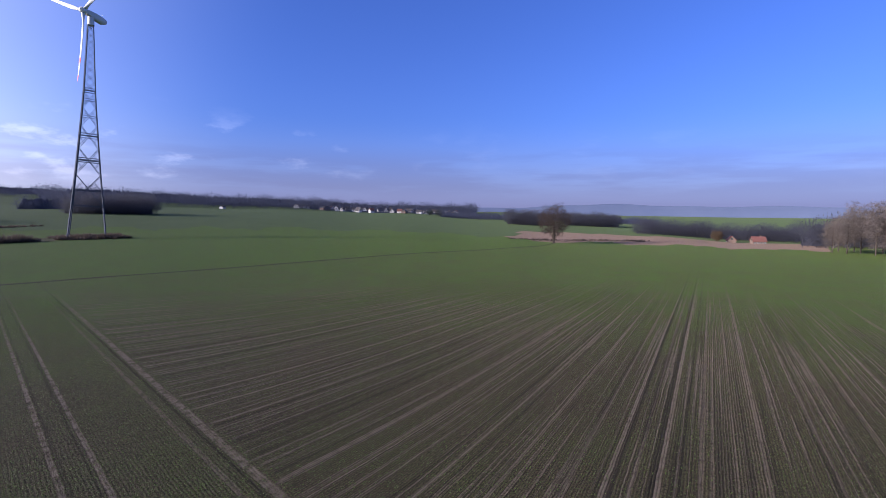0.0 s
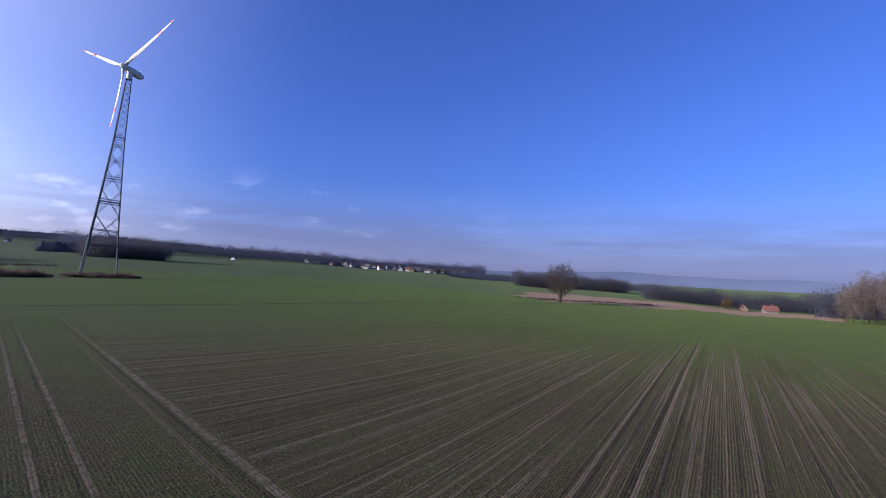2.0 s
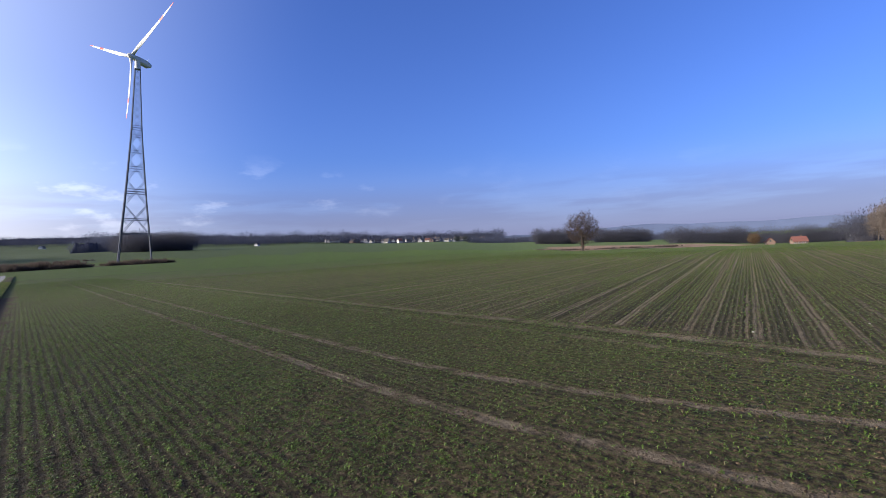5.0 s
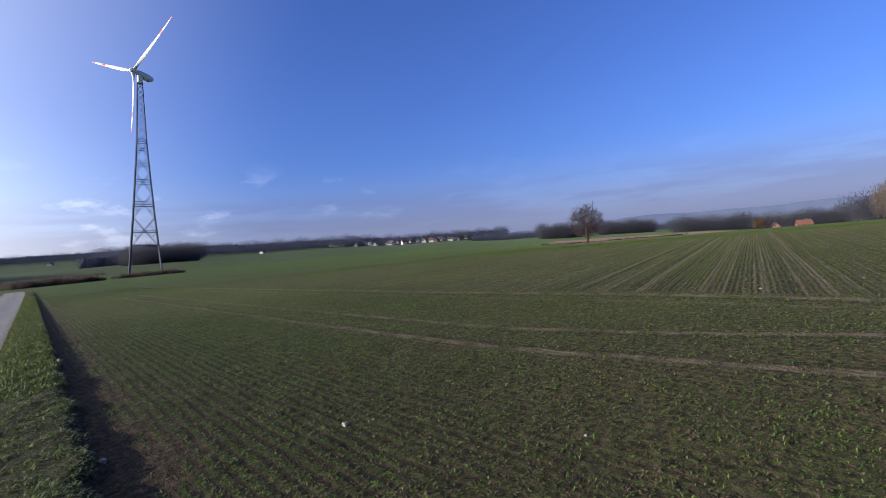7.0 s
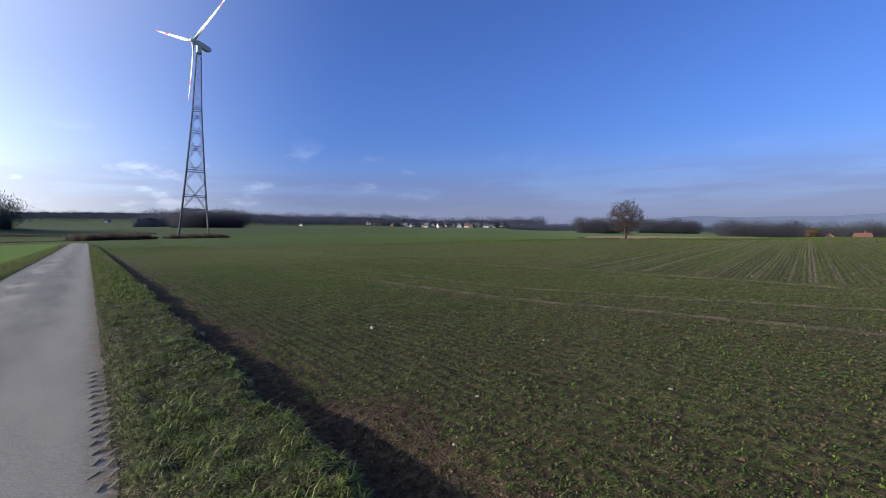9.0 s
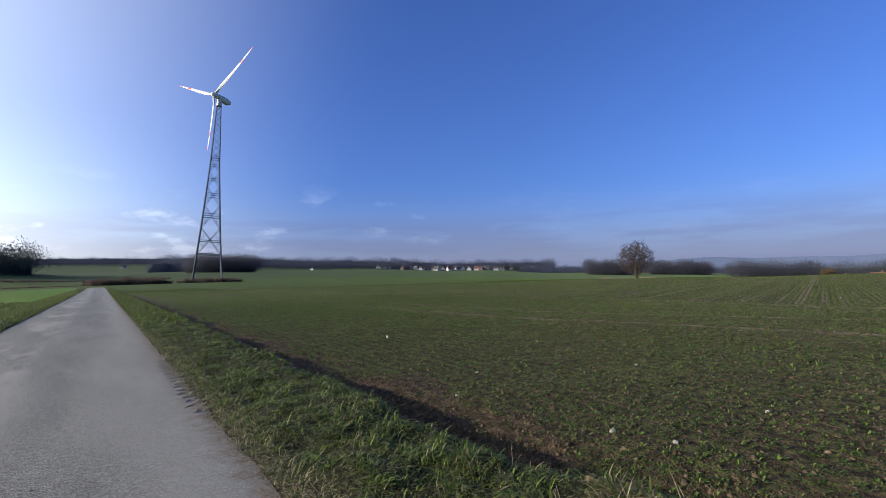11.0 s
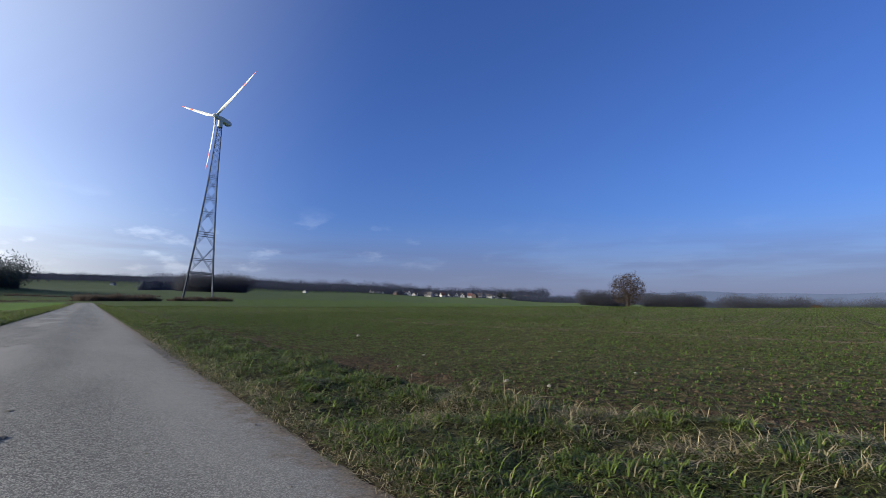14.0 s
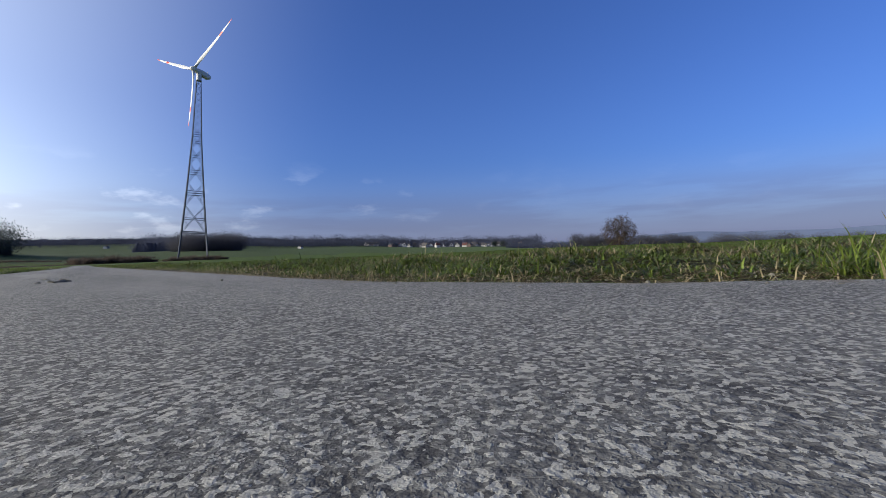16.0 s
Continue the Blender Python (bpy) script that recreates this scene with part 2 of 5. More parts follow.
    dark = n.clamp(n.add(n.add(lines, dark_lanes), n.mul(n.mul(rut_and_shade, n.ramp(mid, 0.3, 0.6, 0.55, 1.0)), n.ramp(r, 40.0, 110.0, 0.8, 0.2))))
    field = n.mix(n.mul(dark, this_side), field, (0.022, 0.018, 0.011))
    ditch = band(n.add(far_line, n.mul(n.sub(mid, 0.5), 1.5)), 0.0, 1.2)
    field = n.mix(n.mul(ditch, 0.92), field, (0.026, 0.024, 0.012))
    zone = n.make("ShaderNodeVertexColor")
    zone.layer_name = "zone"
    zr, zg, zb = n.split(zone.outputs[0])[0:3]
    edge = n.mul(n.ramp(zone.outputs["Alpha"], 0.9, 0.1), n.ramp(n.add(clod, n.mul(mid, 0.7)), 0.6, 0.9, 0.5, 1.0))
    plough = n.mix(mid, (0.110, 0.074, 0.056), (0.165, 0.118, 0.090))
    meadow = n.mix(n.noise(p, 0.05, 3.0), (0.036, 0.056, 0.020), (0.062, 0.086, 0.034))
    straw = n.mix(n.ramp(sprig, 0.35, 0.65), (0.020, 0.022, 0.009), (0.080, 0.076, 0.034))
    # bare bank earth, its dark tone lowered to paint in the trench's shade
    crumb = n.mix(n.ramp(clod, 0.3, 0.7), (0.019, 0.014, 0.009), (0.102, 0.073, 0.046))
    c = n.mix(edge, field, crumb)
    c = n.mix(n.ramp(zr, 0.35, 0.65), c, plough)
    c = n.mix(n.ramp(zg, 0.35, 0.65), c, meadow)
    young = n.mix(n.ramp(sprig, 0.3, 0.7), (0.055, 0.125, 0.010), (0.120, 0.215, 0.026))
    c = n.mix(n.mul(n.ramp(x, -2.0, -3.2), n.ramp(y, 165.0, 185.0, 1.0, 0.0)), c, young)
    c = n.mix(n.ramp(zb, 0.35, 0.65), c, straw)
    n.plug(s.inputs["Base Color"], c)
    h = n.add(n.add(n.mul(clod, 0.9), n.mul(grit, 0.35)), n.mul(n.mul(rows, near), 0.09))
    h = n.sub(h, n.mul(bare, 0.25))
    n.plug(s.inputs["Normal"], n.bump(h, 1.0, 0.20))
    # the fuzz of upright young leaves, which closes over the soil at a low angle
    fuzz = n.make("ShaderNodeBsdfSheen")
    fuzz.inputs["Roughness"].default_value = 0.17
    thick = n.mul(n.mul(n.ramp(cover, 0.0, 0.35, 0.22, 1.0), n.ramp(r, 20.0, 80.0, 0.21, 0.012)), n.mul(n.sub(1.0, n.ramp(zb, 0.35, 0.65)), n.sub(1.0, edge)))
    n.plug(fuzz.inputs["Color"], n.mix(thick, (0.0, 0.0, 0.0), n.mix(patch, (0.26, 0.40, 0.05), (0.32, 0.46, 0.07))))
    both = n.make("ShaderNodeAddShader")
    link(m.node_tree, s.outputs[0], both.inputs[0])
    link(m.node_tree, fuzz.outputs[0], both.inputs[1])
    link(m.node_tree, both.outputs[0], m.node_tree.nodes["Material Output"].inputs[0])
    return m


def asphalt_material():
    m, n, s = material("worn_asphalt", 0.85, 0.22)
    p = n.position()
    x, y, _ = n.split(p)[0:3]
    u = n.sub(x, n.mul(y, 0.008))
    big = n.noise(p, 0.55, 4.0, 0.6)
    long = n.make("ShaderNodeMapping")
    long.inputs["Scale"].default_value = (1.0, 0.22, 1.0)
    n.plug(long.inputs[0], p)
    streak = n.noise(long.outputs[0], 1.6, 4.0, 0.6)
    grain = n.noise(p, 210.0, 3.0, 0.7)
    fleck = n.noise(p, 90.0, 4.0, 0.62)
    small = n.noise(p, 170.0, 2.0, 0.6)
    tiny = n.ramp(small, 0.54, 0.58)
    warp = n.make("ShaderNodeTexNoise")
    warp.inputs["Scale"].default_value, warp.inputs["Detail"].default_value = 130.0, 3.0
    n.plug(warp.inputs["Vector"], p)
    bent = n.make("ShaderNodeVectorMath")
    bent.operation = "MULTIPLY_ADD"
    n.plug(bent.inputs[0], warp.outputs["Color"])
    bent.inputs[1].default_value = (0.0055, 0.0055, 0.0055)
    n.plug(bent.inputs[2], p)
    chip = n.split(n.voronoi(bent.outputs[0], 212.0, "F1", "Color"))[0]
    chip = n.ramp(n.add(chip, n.mul(n.sub(fleck, 0.5), 0.8)), 0.68, 0.71)
    stone = n.clamp(n.add(chip, n.mul(tiny, 0.30)))
    base = n.mix(n.ramp(streak, 0.35, 0.68), (0.083, 0.083, 0.083), (0.146, 0.145, 0.141))
    tone = n.mix(n.ramp(grain, 0.3, 0.7), n.mix(0.76, base, (0.022, 0.021, 0.022)), n.mix(0.35, base, (0.150, 0.148, 0.140)))
    pit = n.noise(p, 48.0, 4.0, 0.72)
    tone = n.mix(n.ramp(pit, 0.36, 0.54, 0.70, 0.0), tone, (0.018, 0.017, 0.018))
    tone = n.mix(n.ramp(pit, 0.54, 0.66, 0.0, 0.15), tone, (0.185, 0.182, 0.172))
    pale = n.mix(n.noise(p, 33.0, 2.0), (0.200, 0.198, 0.182), (0.405, 0.398, 0.362))
    c = n.mix(n.mul(stone, 0.82), tone, n.mix(n.ramp(streak, 0.3, 0.6), n.mix(0.22, pale, base), pale))
    flare = n.mul(n.math("POWER", n.math("MAXIMUM", n.sub(2.0, y), 0.0), 2.0), 0.18)
    ue = n.sub(n.sub(n.sub(x, n.mul(y, 0.0135)), flare), 0.05)
    dust = n.mul(n.ramp(n.add(ue, n.mul(n.sub(streak, 0.5), 1.8)), 0.25, 1.25), 0.50)
    middle = n.ramp(n.math("ABSOLUTE", n.add(u, 0.35)), 0.15, 0.75, 1.0, 0.0)
    dry = n.mul(n.ramp(n.noise(long.outputs[0], 0.9, 5.0, 0.65), 0.46, 0.58), n.mul(middle, n.ramp(y, 3.0, 6.5, 0.15, 1.0)))
    dust = n.clamp(n.add(n.mul(dust, n.ramp(y, 0.8, 3.2, 0.12, 1.0)), dry))
    c = n.mix(dust, c, n.mix(grain, (0.128, 0.126, 0.119), (0.280, 0.275, 0.262)))
    dirt = n.ramp(n.add(ue, n.mul(n.sub(n.noise(p, 7.0, 5.0, 0.75), 0.5), 0.80)), 1.18, 1.44)
    c = n.mix(n.mul(dirt, 0.9), c, n.mix(n.ramp(n.noise(p, 45.0, 4.0, 0.75), 0.3, 0.7), (0.064, 0.048, 0.034), (0.190, 0.152, 0.114)))
    n.plug(s.inputs["Base Color"], c)
    h = n.add(n.add(n.mul(stone, 0.7), n.mul(pit, 0.8)), n.add(n.mul(tiny, 0.25), n.mul(grain, 0.35)))
    n.plug(s.inputs["Normal"], n.bump(h, 0.62, 0.006))
    return m


def blade_material(name, dark, light, dry, dry_share):
    m, n, s = material(name, 0.5, 0.22)
    i = n.island()
    c = n.mix(i, dark, light)
    pick = n.math("FRACT", n.mul(i, 37.3))
    c = n.mix(n.math("LESS_THAN", pick, dry_share), c, n.mix(n.math("FRACT", n.mul(i, 91.7)), dry, tuple(0.6 * k for k in dry)))
    n.plug(s.inputs["Base Color"], c)
    s.inputs["Subsurface Weight"].default_value = 0.0
    # thin leaves let some sun through
    tr = n.make("ShaderNodeBsdfTranslucent")
    n.plug(tr.inputs[0], n.mix(0.25, c, (0.09, 0.14, 0.025)))
    mx = n.make("ShaderNodeMixShader")
    mx.inputs[0].default_value = 0.32
    link(m.node_tree, s.outputs[0], mx.inputs[1])
    link(m.node_tree, tr.outputs[0], mx.inputs[2])
    out = m.node_tree.nodes["Material Output"]
    link(m.node_tree, mx.outputs[0], out.inputs[0])
    return m


M_GROUND = ground_material()
M_ASPHALT = asphalt_material()
M_GRASS = blade_material("verge_grass", (0.040, 0.068, 0.011), (0.160, 0.205, 0.044), (0.230, 0.198, 0.114), 0.15)
M_GRASS_DARK = blade_material("dark_verge_grass", (0.022, 0.038, 0.009), (0.088, 0.116, 0.026), (0.180, 0.152, 0.088), 0.12)
M_CROP = blade_material("cereal_seedlings", (0.022, 0.045, 0.007), (0.122, 0.186, 0.034), (0.15, 0.12, 0.07), 0.16)
M_SHOOT = blade_material("cereal_shoots", (0.036, 0.066, 0.010), (0.094, 0.136, 0.026), (0.10, 0.10, 0.04), 0.06)
M_STRAW = blade_material("dry_grass", (0.190, 0.155, 0.088), (0.380, 0.320, 0.200), (0.110, 0.085, 0.050), 0.30)
M_MAT = blade_material("matted_grass", (0.036, 0.052, 0.012), (0.125, 0.138, 0.042), (0.200, 0.165, 0.096), 0.22)
M_CLOD = simple("earth_clods", (0.024, 0.018, 0.011), (0.112, 0.082, 0.052), 8.0, 0.95, 0.1, vary=0.35)
M_RUT = simple("dry_track_earth", (0.050, 0.038, 0.028), (0.120, 0.092, 0.068), 8.0, 0.95, 0.1, vary=0.35)
M_CHIP = simple("asphalt_chippings", (0.133, 0.127, 0.116), (0.322, 0.300, 0.262), 14.0, 0.8, 0.3, vary=0.45)
M_STONE = simple("pale_flint", (0.160, 0.148, 0.122), (0.290, 0.270, 0.230), 9.0, 0.7, 0.3, bump=0.3, depth=0.01)
M_MUD = simple("dried_mud", (0.110, 0.102, 0.084), (0.215, 0.200, 0.166), 20.0, 0.95, 0.1, bump=0.6, depth=0.01)
# steel colour is lifted and blued, with distance haze put into it
M_STEEL = simple("hazed_galvanised_steel", (0.032, 0.040, 0.058), (0.062, 0.074, 0.098), 0.5, 0.8, 0.15)
M_WHITE = simple("white_gelcoat", (0.45, 0.46, 0.47), (0.52, 0.52, 0.53), 0.3, 0.35, 0.5)
M_RED = simple("red_marking_paint", (0.50, 0.045, 0.03), (0.60, 0.08, 0.05), 0.6, 0.45, 0.4)
M_GREY = simple("grey_machine_paint", (0.34, 0.36, 0.38), (0.42, 0.44, 0.45), 0.4, 0.45, 0.4)
M_BARK = simple("grey_brown_bark", (0.033, 0.026, 0.022), (0.076, 0.063, 0.053), 2.0, 0.95, 0.15, bump=0.6, depth=0.03)
M_TWIG = simple("bare_twigs", (0.021, 0.017, 0.017), (0.044, 0.034, 0.032), 0.4, 0.95, 0.1, vary=0.3)
M_TWIG_PALE = simple("pale_bare_twigs", (0.069, 0.058, 0.054), (0.119, 0.102, 0.094), 0.4, 0.95, 0.1, vary=0.2)
M_RUST = simple("rust_brown_leaves", (0.052, 0.026, 0.017), (0.092, 0.046, 0.030), 0.5, 0.85, 0.15, vary=0.35)
# both wood tones are raised and blued to paint in distance haze
M_WOOD_FAR = simple("hazed_far_woodland", (0.052, 0.060, 0.092), (0.070, 0.078, 0.114), 0.02, 0.95, 0.05, vary=0.08)
M_WOOD_NEAR = simple("hazed_near_woodland", (0.052, 0.054, 0.070), (0.074, 0.076, 0.094), 0.03, 0.95, 0.05, vary=0.08)
M_WOOD_DARK = simple("dense_conifer_wood", (0.032, 0.043, 0.046), (0.048, 0.062, 0.062), 0.03, 0.95, 0.05, vary=0.2)
M_SCRUB = simple("leafless_scrub", (0.056, 0.045, 0.040), (0.099, 0.081, 0.069), 0.3, 0.95, 0.1, vary=0.35)
M_OCHRE = simple("ochre_leaves", (0.060, 0.042, 0.026), (0.090, 0.063, 0.038), 0.3, 0.9, 0.1, vary=0.3)
M_ROOF = simple("clay_tile_roof", (0.108, 0.046, 0.038), (0.148, 0.064, 0.052), 0.9, 0.8, 0.25, bump=0.3, depth=0.03)
M_SLATE = simple("dark_tile_roof", (0.037, 0.034, 0.037), (0.068, 0.061, 0.061), 0.9, 0.7, 0.3, bump=0.3, depth=0.03)
M_PLASTER = simple("white_plaster", (0.34, 0.34, 0.35), (0.44, 0.44, 0.44), 0.4, 0.85, 0.2)
M_BRICK = simple("pale_brick_wall", (0.110, 0.080, 0.066), (0.150, 0.108, 0.088), 0.6, 0.85, 0.2)
M_PANE = simple("window_glass", (0.03, 0.035, 0.04), (0.06, 0.065, 0.07), 0.7, 0.08, 0.6)
M_CONCRETE = simple("concrete", (0.30, 0.29, 0.27), (0.42, 0.41, 0.39), 0.8, 0.9, 0.2)


def soften(m, share):
    """Lets light through a mesh of fine twigs, so that its sunlit and shaded sides differ less."""
    tree = m.node_tree
    s = tree.nodes["Principled BSDF"]
    tr = tree.nodes.new("ShaderNodeBsdfTranslucent")
    mx = tree.nodes.new("ShaderNodeMixShader")
    mx.inputs[0].default_value = share
    link(tree, s.inputs["Base Color"].links[0].from_socket, tr.inputs[0])
    link(tree, s.outputs[0], mx.inputs[1])
    link(tree, tr.outputs[0], mx.inputs[2])
    link(tree, mx.outputs[0], tree.nodes["Material Output"].inputs[0])


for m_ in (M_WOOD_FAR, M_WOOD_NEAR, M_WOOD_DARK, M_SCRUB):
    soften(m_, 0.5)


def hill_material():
    m, n, s = material("hazy_glowing_hills", 1.0, 0.0)
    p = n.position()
    # blue base colour and a faint glow put in the haze of distance
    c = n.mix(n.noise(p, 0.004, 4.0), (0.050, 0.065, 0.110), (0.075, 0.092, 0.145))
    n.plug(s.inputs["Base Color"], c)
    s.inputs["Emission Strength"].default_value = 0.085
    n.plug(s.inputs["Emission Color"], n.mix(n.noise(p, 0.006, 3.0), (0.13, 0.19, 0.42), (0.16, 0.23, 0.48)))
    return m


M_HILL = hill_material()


# ---------------------------------------------------------------- mesh helpers
def mesh_np(name, verts, faces, mat=None, smooth=False):
    """A mesh from arrays: faces (M, 3) or (M, 4)."""
    verts, faces = np.asarray(verts, dtype=np.float32), np.asarray(faces, dtype=np.int32)
    me = bpy.data.meshes.new(name)
    k = faces.shape[1]
    me.vertices.add(len(verts))
    me.vertices.foreach_set("co", verts.ravel())
    me.loops.add(faces.size)
    me.loops.foreach_set("vertex_index", faces.ravel())
    me.polygons.add(len(faces))
    me.polygons.foreach_set("loop_start", np.arange(0, faces.size, k, dtype=np.int32))
    me.polygons.foreach_set("loop_total", np.full(len(faces), k, dtype=np.int32))
    if smooth:
        me.polygons.foreach_set("use_smooth", np.ones(len(faces), dtype=bool))
    me.update(calc_edges=True)
    if mat:
        me.materials.append(mat)
    return me


def part(name, data, parent, label="", mat=None):
    """One mesh (a bmesh or a mesh) as a child of a thing or a part."""
    if isinstance(data, bmesh.types.BMesh):
        me = bpy.data.meshes.new(name)
        data.to_mesh(me)
        data.free()
        if mat:
            me.materials.append(mat)
        data = me
    ob = new(name, data)
    ob.parent = parent
    return tagged(ob, label)


def thing(name, m, label, category, group="", kind=""):
    ob = new(name)
    ob.matrix_world = m
    ob.empty_display_size = 0.2
    return tagged(ob, label, category, group, kind)


def box(bm, cx, cy, cz, sx, sy, sz, bevel=0.0):
    r = bmesh.ops.create_cube(bm, size=1.0, matrix=Matrix.Translation((cx, cy, cz)) @ Matrix.Diagonal((sx, sy, sz, 1)))
    if bevel:
        es = list({e for v in r["verts"] for e in v.link_edges})
        bmesh.ops.bevel(bm, geom=es, offset=bevel, segments=2, affect="EDGES", profile=0.5)


def beam(bm, a, b, w, sides=4):
    """A straight bar from a to b, w across."""
    a, b = Vector(a), Vector(b)
    d = b - a
    m = Matrix.Translation((a + b) / 2) @ d.to_track_quat("Z", "Y").to_matrix().to_4x4() @ pose(0, 0, 0, 0, 0, 45)
    bmesh.ops.create_cone(bm, cap_ends=True, segments=sides, radius1=w * 0.62, radius2=w * 0.62, depth=d.length, matrix=m)


def tubes(segments, sides=5):
    """Tapered tubes from (N, 8): start, radius, end, radius."""
    s = np.asarray(segments, dtype=np.float64)
    a, ra, b, rb = s[:, 0:3], s[:, 3], s[:, 4:7], s[:, 7]
    d = b - a
    d /= np.linalg.norm(d, axis=1, keepdims=True) + 1e-9
    ref = np.where(np.abs(d[:, 2:3]) > 0.9, np.array([[1.0, 0, 0]]), np.array([[0, 0, 1.0]]))
    e1 = np.cross(d, ref)
    e1 /= np.linalg.norm(e1, axis=1, keepdims=True) + 1e-9
    e2 = np.cross(d, e1)
    rings = []
    for c, r in ((a, ra), (b, rb)):
        for k in range(sides):
            t = 2 * math.pi * k / sides
            rings.append(c + r[:, None] * (math.cos(t) * e1 + math.sin(t) * e2))
    v = np.stack(rings, 1).reshape(-1, 3)
    n = len(s)
    base = np.arange(n)[:, None] * 2 * sides
    f = []
    for k in range(sides):
        q = (k + 1) % sides
        f.append(np.concatenate([base + k, base + q, base + sides + q, base + sides + k], 1))
    return v, np.concatenate(f, 0)


# ---------------------------------------------------------------- lie of the land
AZ = np.array([-180, -90, -30, -10, 0, 9, 25, 40, 53, 60, 70, 80, 95, 130, 180], dtype=float)
RAD = np.array([0, 60, 130, 300, 450, 850, 1200, 2500, 6000], dtype=float)
LAND = np.array([
    [0, 0.0, 0.3, 1.0, 2.0, 6.0, 8, 10, 10], [0, 0.2, 0.8, 2.5, 5.0, 12, 20, 24, 24], [0, 0.2, 1.0, 4.5, 10.5, 18, 36, 44, 44],
    [0, 0.2, 1.1, 4.6, 11.0, 18, 41, 48, 48], [0, 0.2, 1.5, 5.0, 9.5, 18, 42, 48, 48], [0, 0.2, 1.3, 5.2, 10.0, 20, 42, 48, 48],
    [0, 0.2, 1.0, 4.6, 9.5, 23, 41, 46, 46], [0, 0.2, 0.6, 2.4, 5.5, 15, 20, 26, 26], [0, 0.3, 0.2, -1.0, -0.8, 5, 18, 22, 22],
    [0, 0.3, -0.2, -3.0, -2.0, 0, 4, 6, 6], [0, 0.3, -0.6, -4.4, -4.8, -5, -6, -8, -8], [0, 0.40, -0.9, -5.6, -6.8, -10, -14, -16, -16],
    [0, 0.35, -0.9, -5.2, -6.8, -12, -16, -18, -18], [0, 0.0, -0.5, -2.0, -3.0, -4, -4, -4, -4], [0, 0.0, 0.3, 1.0, 2.0, 6.0, 8, 10, 10]])


# the fields beyond the headland fall away gently before they rise
DIP = np.interp(AZ, [-60, -30, 25, 40, 60, 70, 80, 95, 130], [0, 1, 1, 0.8, 0.6, 0.2, 0, 0, 0])
LAND = LAND - DIP[:, None] * np.array([0, 0.25, 1.5, 3.9, 5.0, 7.0, 9.0, 10.0, 10.0])
LAND[10:13, 1:] -= np.array([0.2, 0.2, 0.8, 1.2, 1.6, 2.0, 2.0, 2.0])
LAND[2:6, 5:] += np.array([7.0, 13.0, 13.0, 13.0])
LAND[2:4, 4] += 8.0
LAND[4:6, 4] += 4.0
LAND[6, 4] += 2.5
LAND[11, 4] -= 2.6


def land(x, y):
    """Height of the open land, without the roadside."""
    x, y = np.asarray(x, dtype=float), np.asarray(y, dtype=float)
    r, a = np.hypot(x, y), np.degrees(np.arctan2(x, y))
    i = np.clip(np.searchsorted(AZ, a, side="right") - 1, 0, len(AZ) - 2)
    fa = (a - AZ[i]) / (AZ[i + 1] - AZ[i])
    j = np.clip(np.searchsorted(RAD, r, side="right") - 1, 0, len(RAD) - 2)
    fr = np.clip((r - RAD[j]) / (RAD[j + 1] - RAD[j]), 0, 1)
    fa = fa * fa * (3 - 2 * fa)
    lo = LAND[i, j] * (1 - fa) + LAND[i + 1, j] * fa
    hi = LAND[i, j + 1] * (1 - fa) + LAND[i + 1, j + 1] * fa
    return lo * (1 - fr) + hi * fr


def edge_right(y):
    y = np.asarray(y, dtype=float)
    return 1.47 + 0.0135 * np.clip(y, 0, 150) + 0.18 * np.clip(2.0 - y, 0, 3.2) ** 2


def edge_left(y):
    y = np.asarray(y, dtype=float)
    return -1.05 + 0.0035 * np.clip(y, 0, 150)


def bank(y):
    y = np.asarray(y, dtype=float)
    return 2.60 + (0.05 * np.sin(2.3 * y) + 0.035 * np.sin(5.7 * y + 1)) * np.clip((40 - y) / 20, 0, 1) + 0.0150 * np.clip(y, 0, 150) + 0.22 * np.clip(3.9 - y, 0, 4.5) ** 1.6


S_PROFILE = np.array([-80, -3.4, -2.7, -2.3, -1.3, -1.06, -1.0, 1.0, 1.12, 1.5, 1.9, 2.0, 2.25, 2.9, 3.4, 5.0, 9.0, 90.0])
Z_PROFILE = np.array([0, -0.05, -0.04, 0.06, 0.05, 0.0, -0.012, -0.012, 0.008, 0.035, 0.05, 0.03, -0.13, -0.13, -0.10, -0.06, 0.0, 0.0])


def across(s, y):
    """x of the roadside coordinate s: -1 and 1 the road's edges, 2 the top of the bank, 3 the field."""
    l, r, b = edge_left(y), edge_right(y), bank(y)
    return np.where(s <= -1, l + (s + 1), np.where(s <= 1, l + (r - l) * (s + 1) / 2,
                    np.where(s <= 2, r + (b - r) * (s - 1), np.where(s <= 3, b + 0.55 * (s - 2), b + 0.55 + (s - 3)))))


def inverse(x, y):
    l, r, b = edge_left(y), edge_right(y), bank(y)
    return np.where(x <= l, -1 + (x - l), np.where(x <= r, -1 + 2 * (x - l) / (r - l),
                    np.where(x <= b, 1 + (x - r) / (b - r), np.where(x <= b + 0.55, 2 + (x - b) / 0.55, 3 + (x - b - 0.55)))))


def lumps(x, y):
    """Small unevenness of soil and turf."""
    return (np.sin(x * 3.1 + 1.7 * np.sin(y * 1.3)) * np.sin(y * 2.7 + 1.1 * np.sin(x * 1.9)) * 0.5
            + np.sin(x * 7.3 + y * 2.1) * np.sin(y * 6.1 - x * 1.7) * 0.35
            + np.sin(x * 13.1 - y * 3.7) * np.sin(y * 11.3 + x * 4.1) * 0.30)


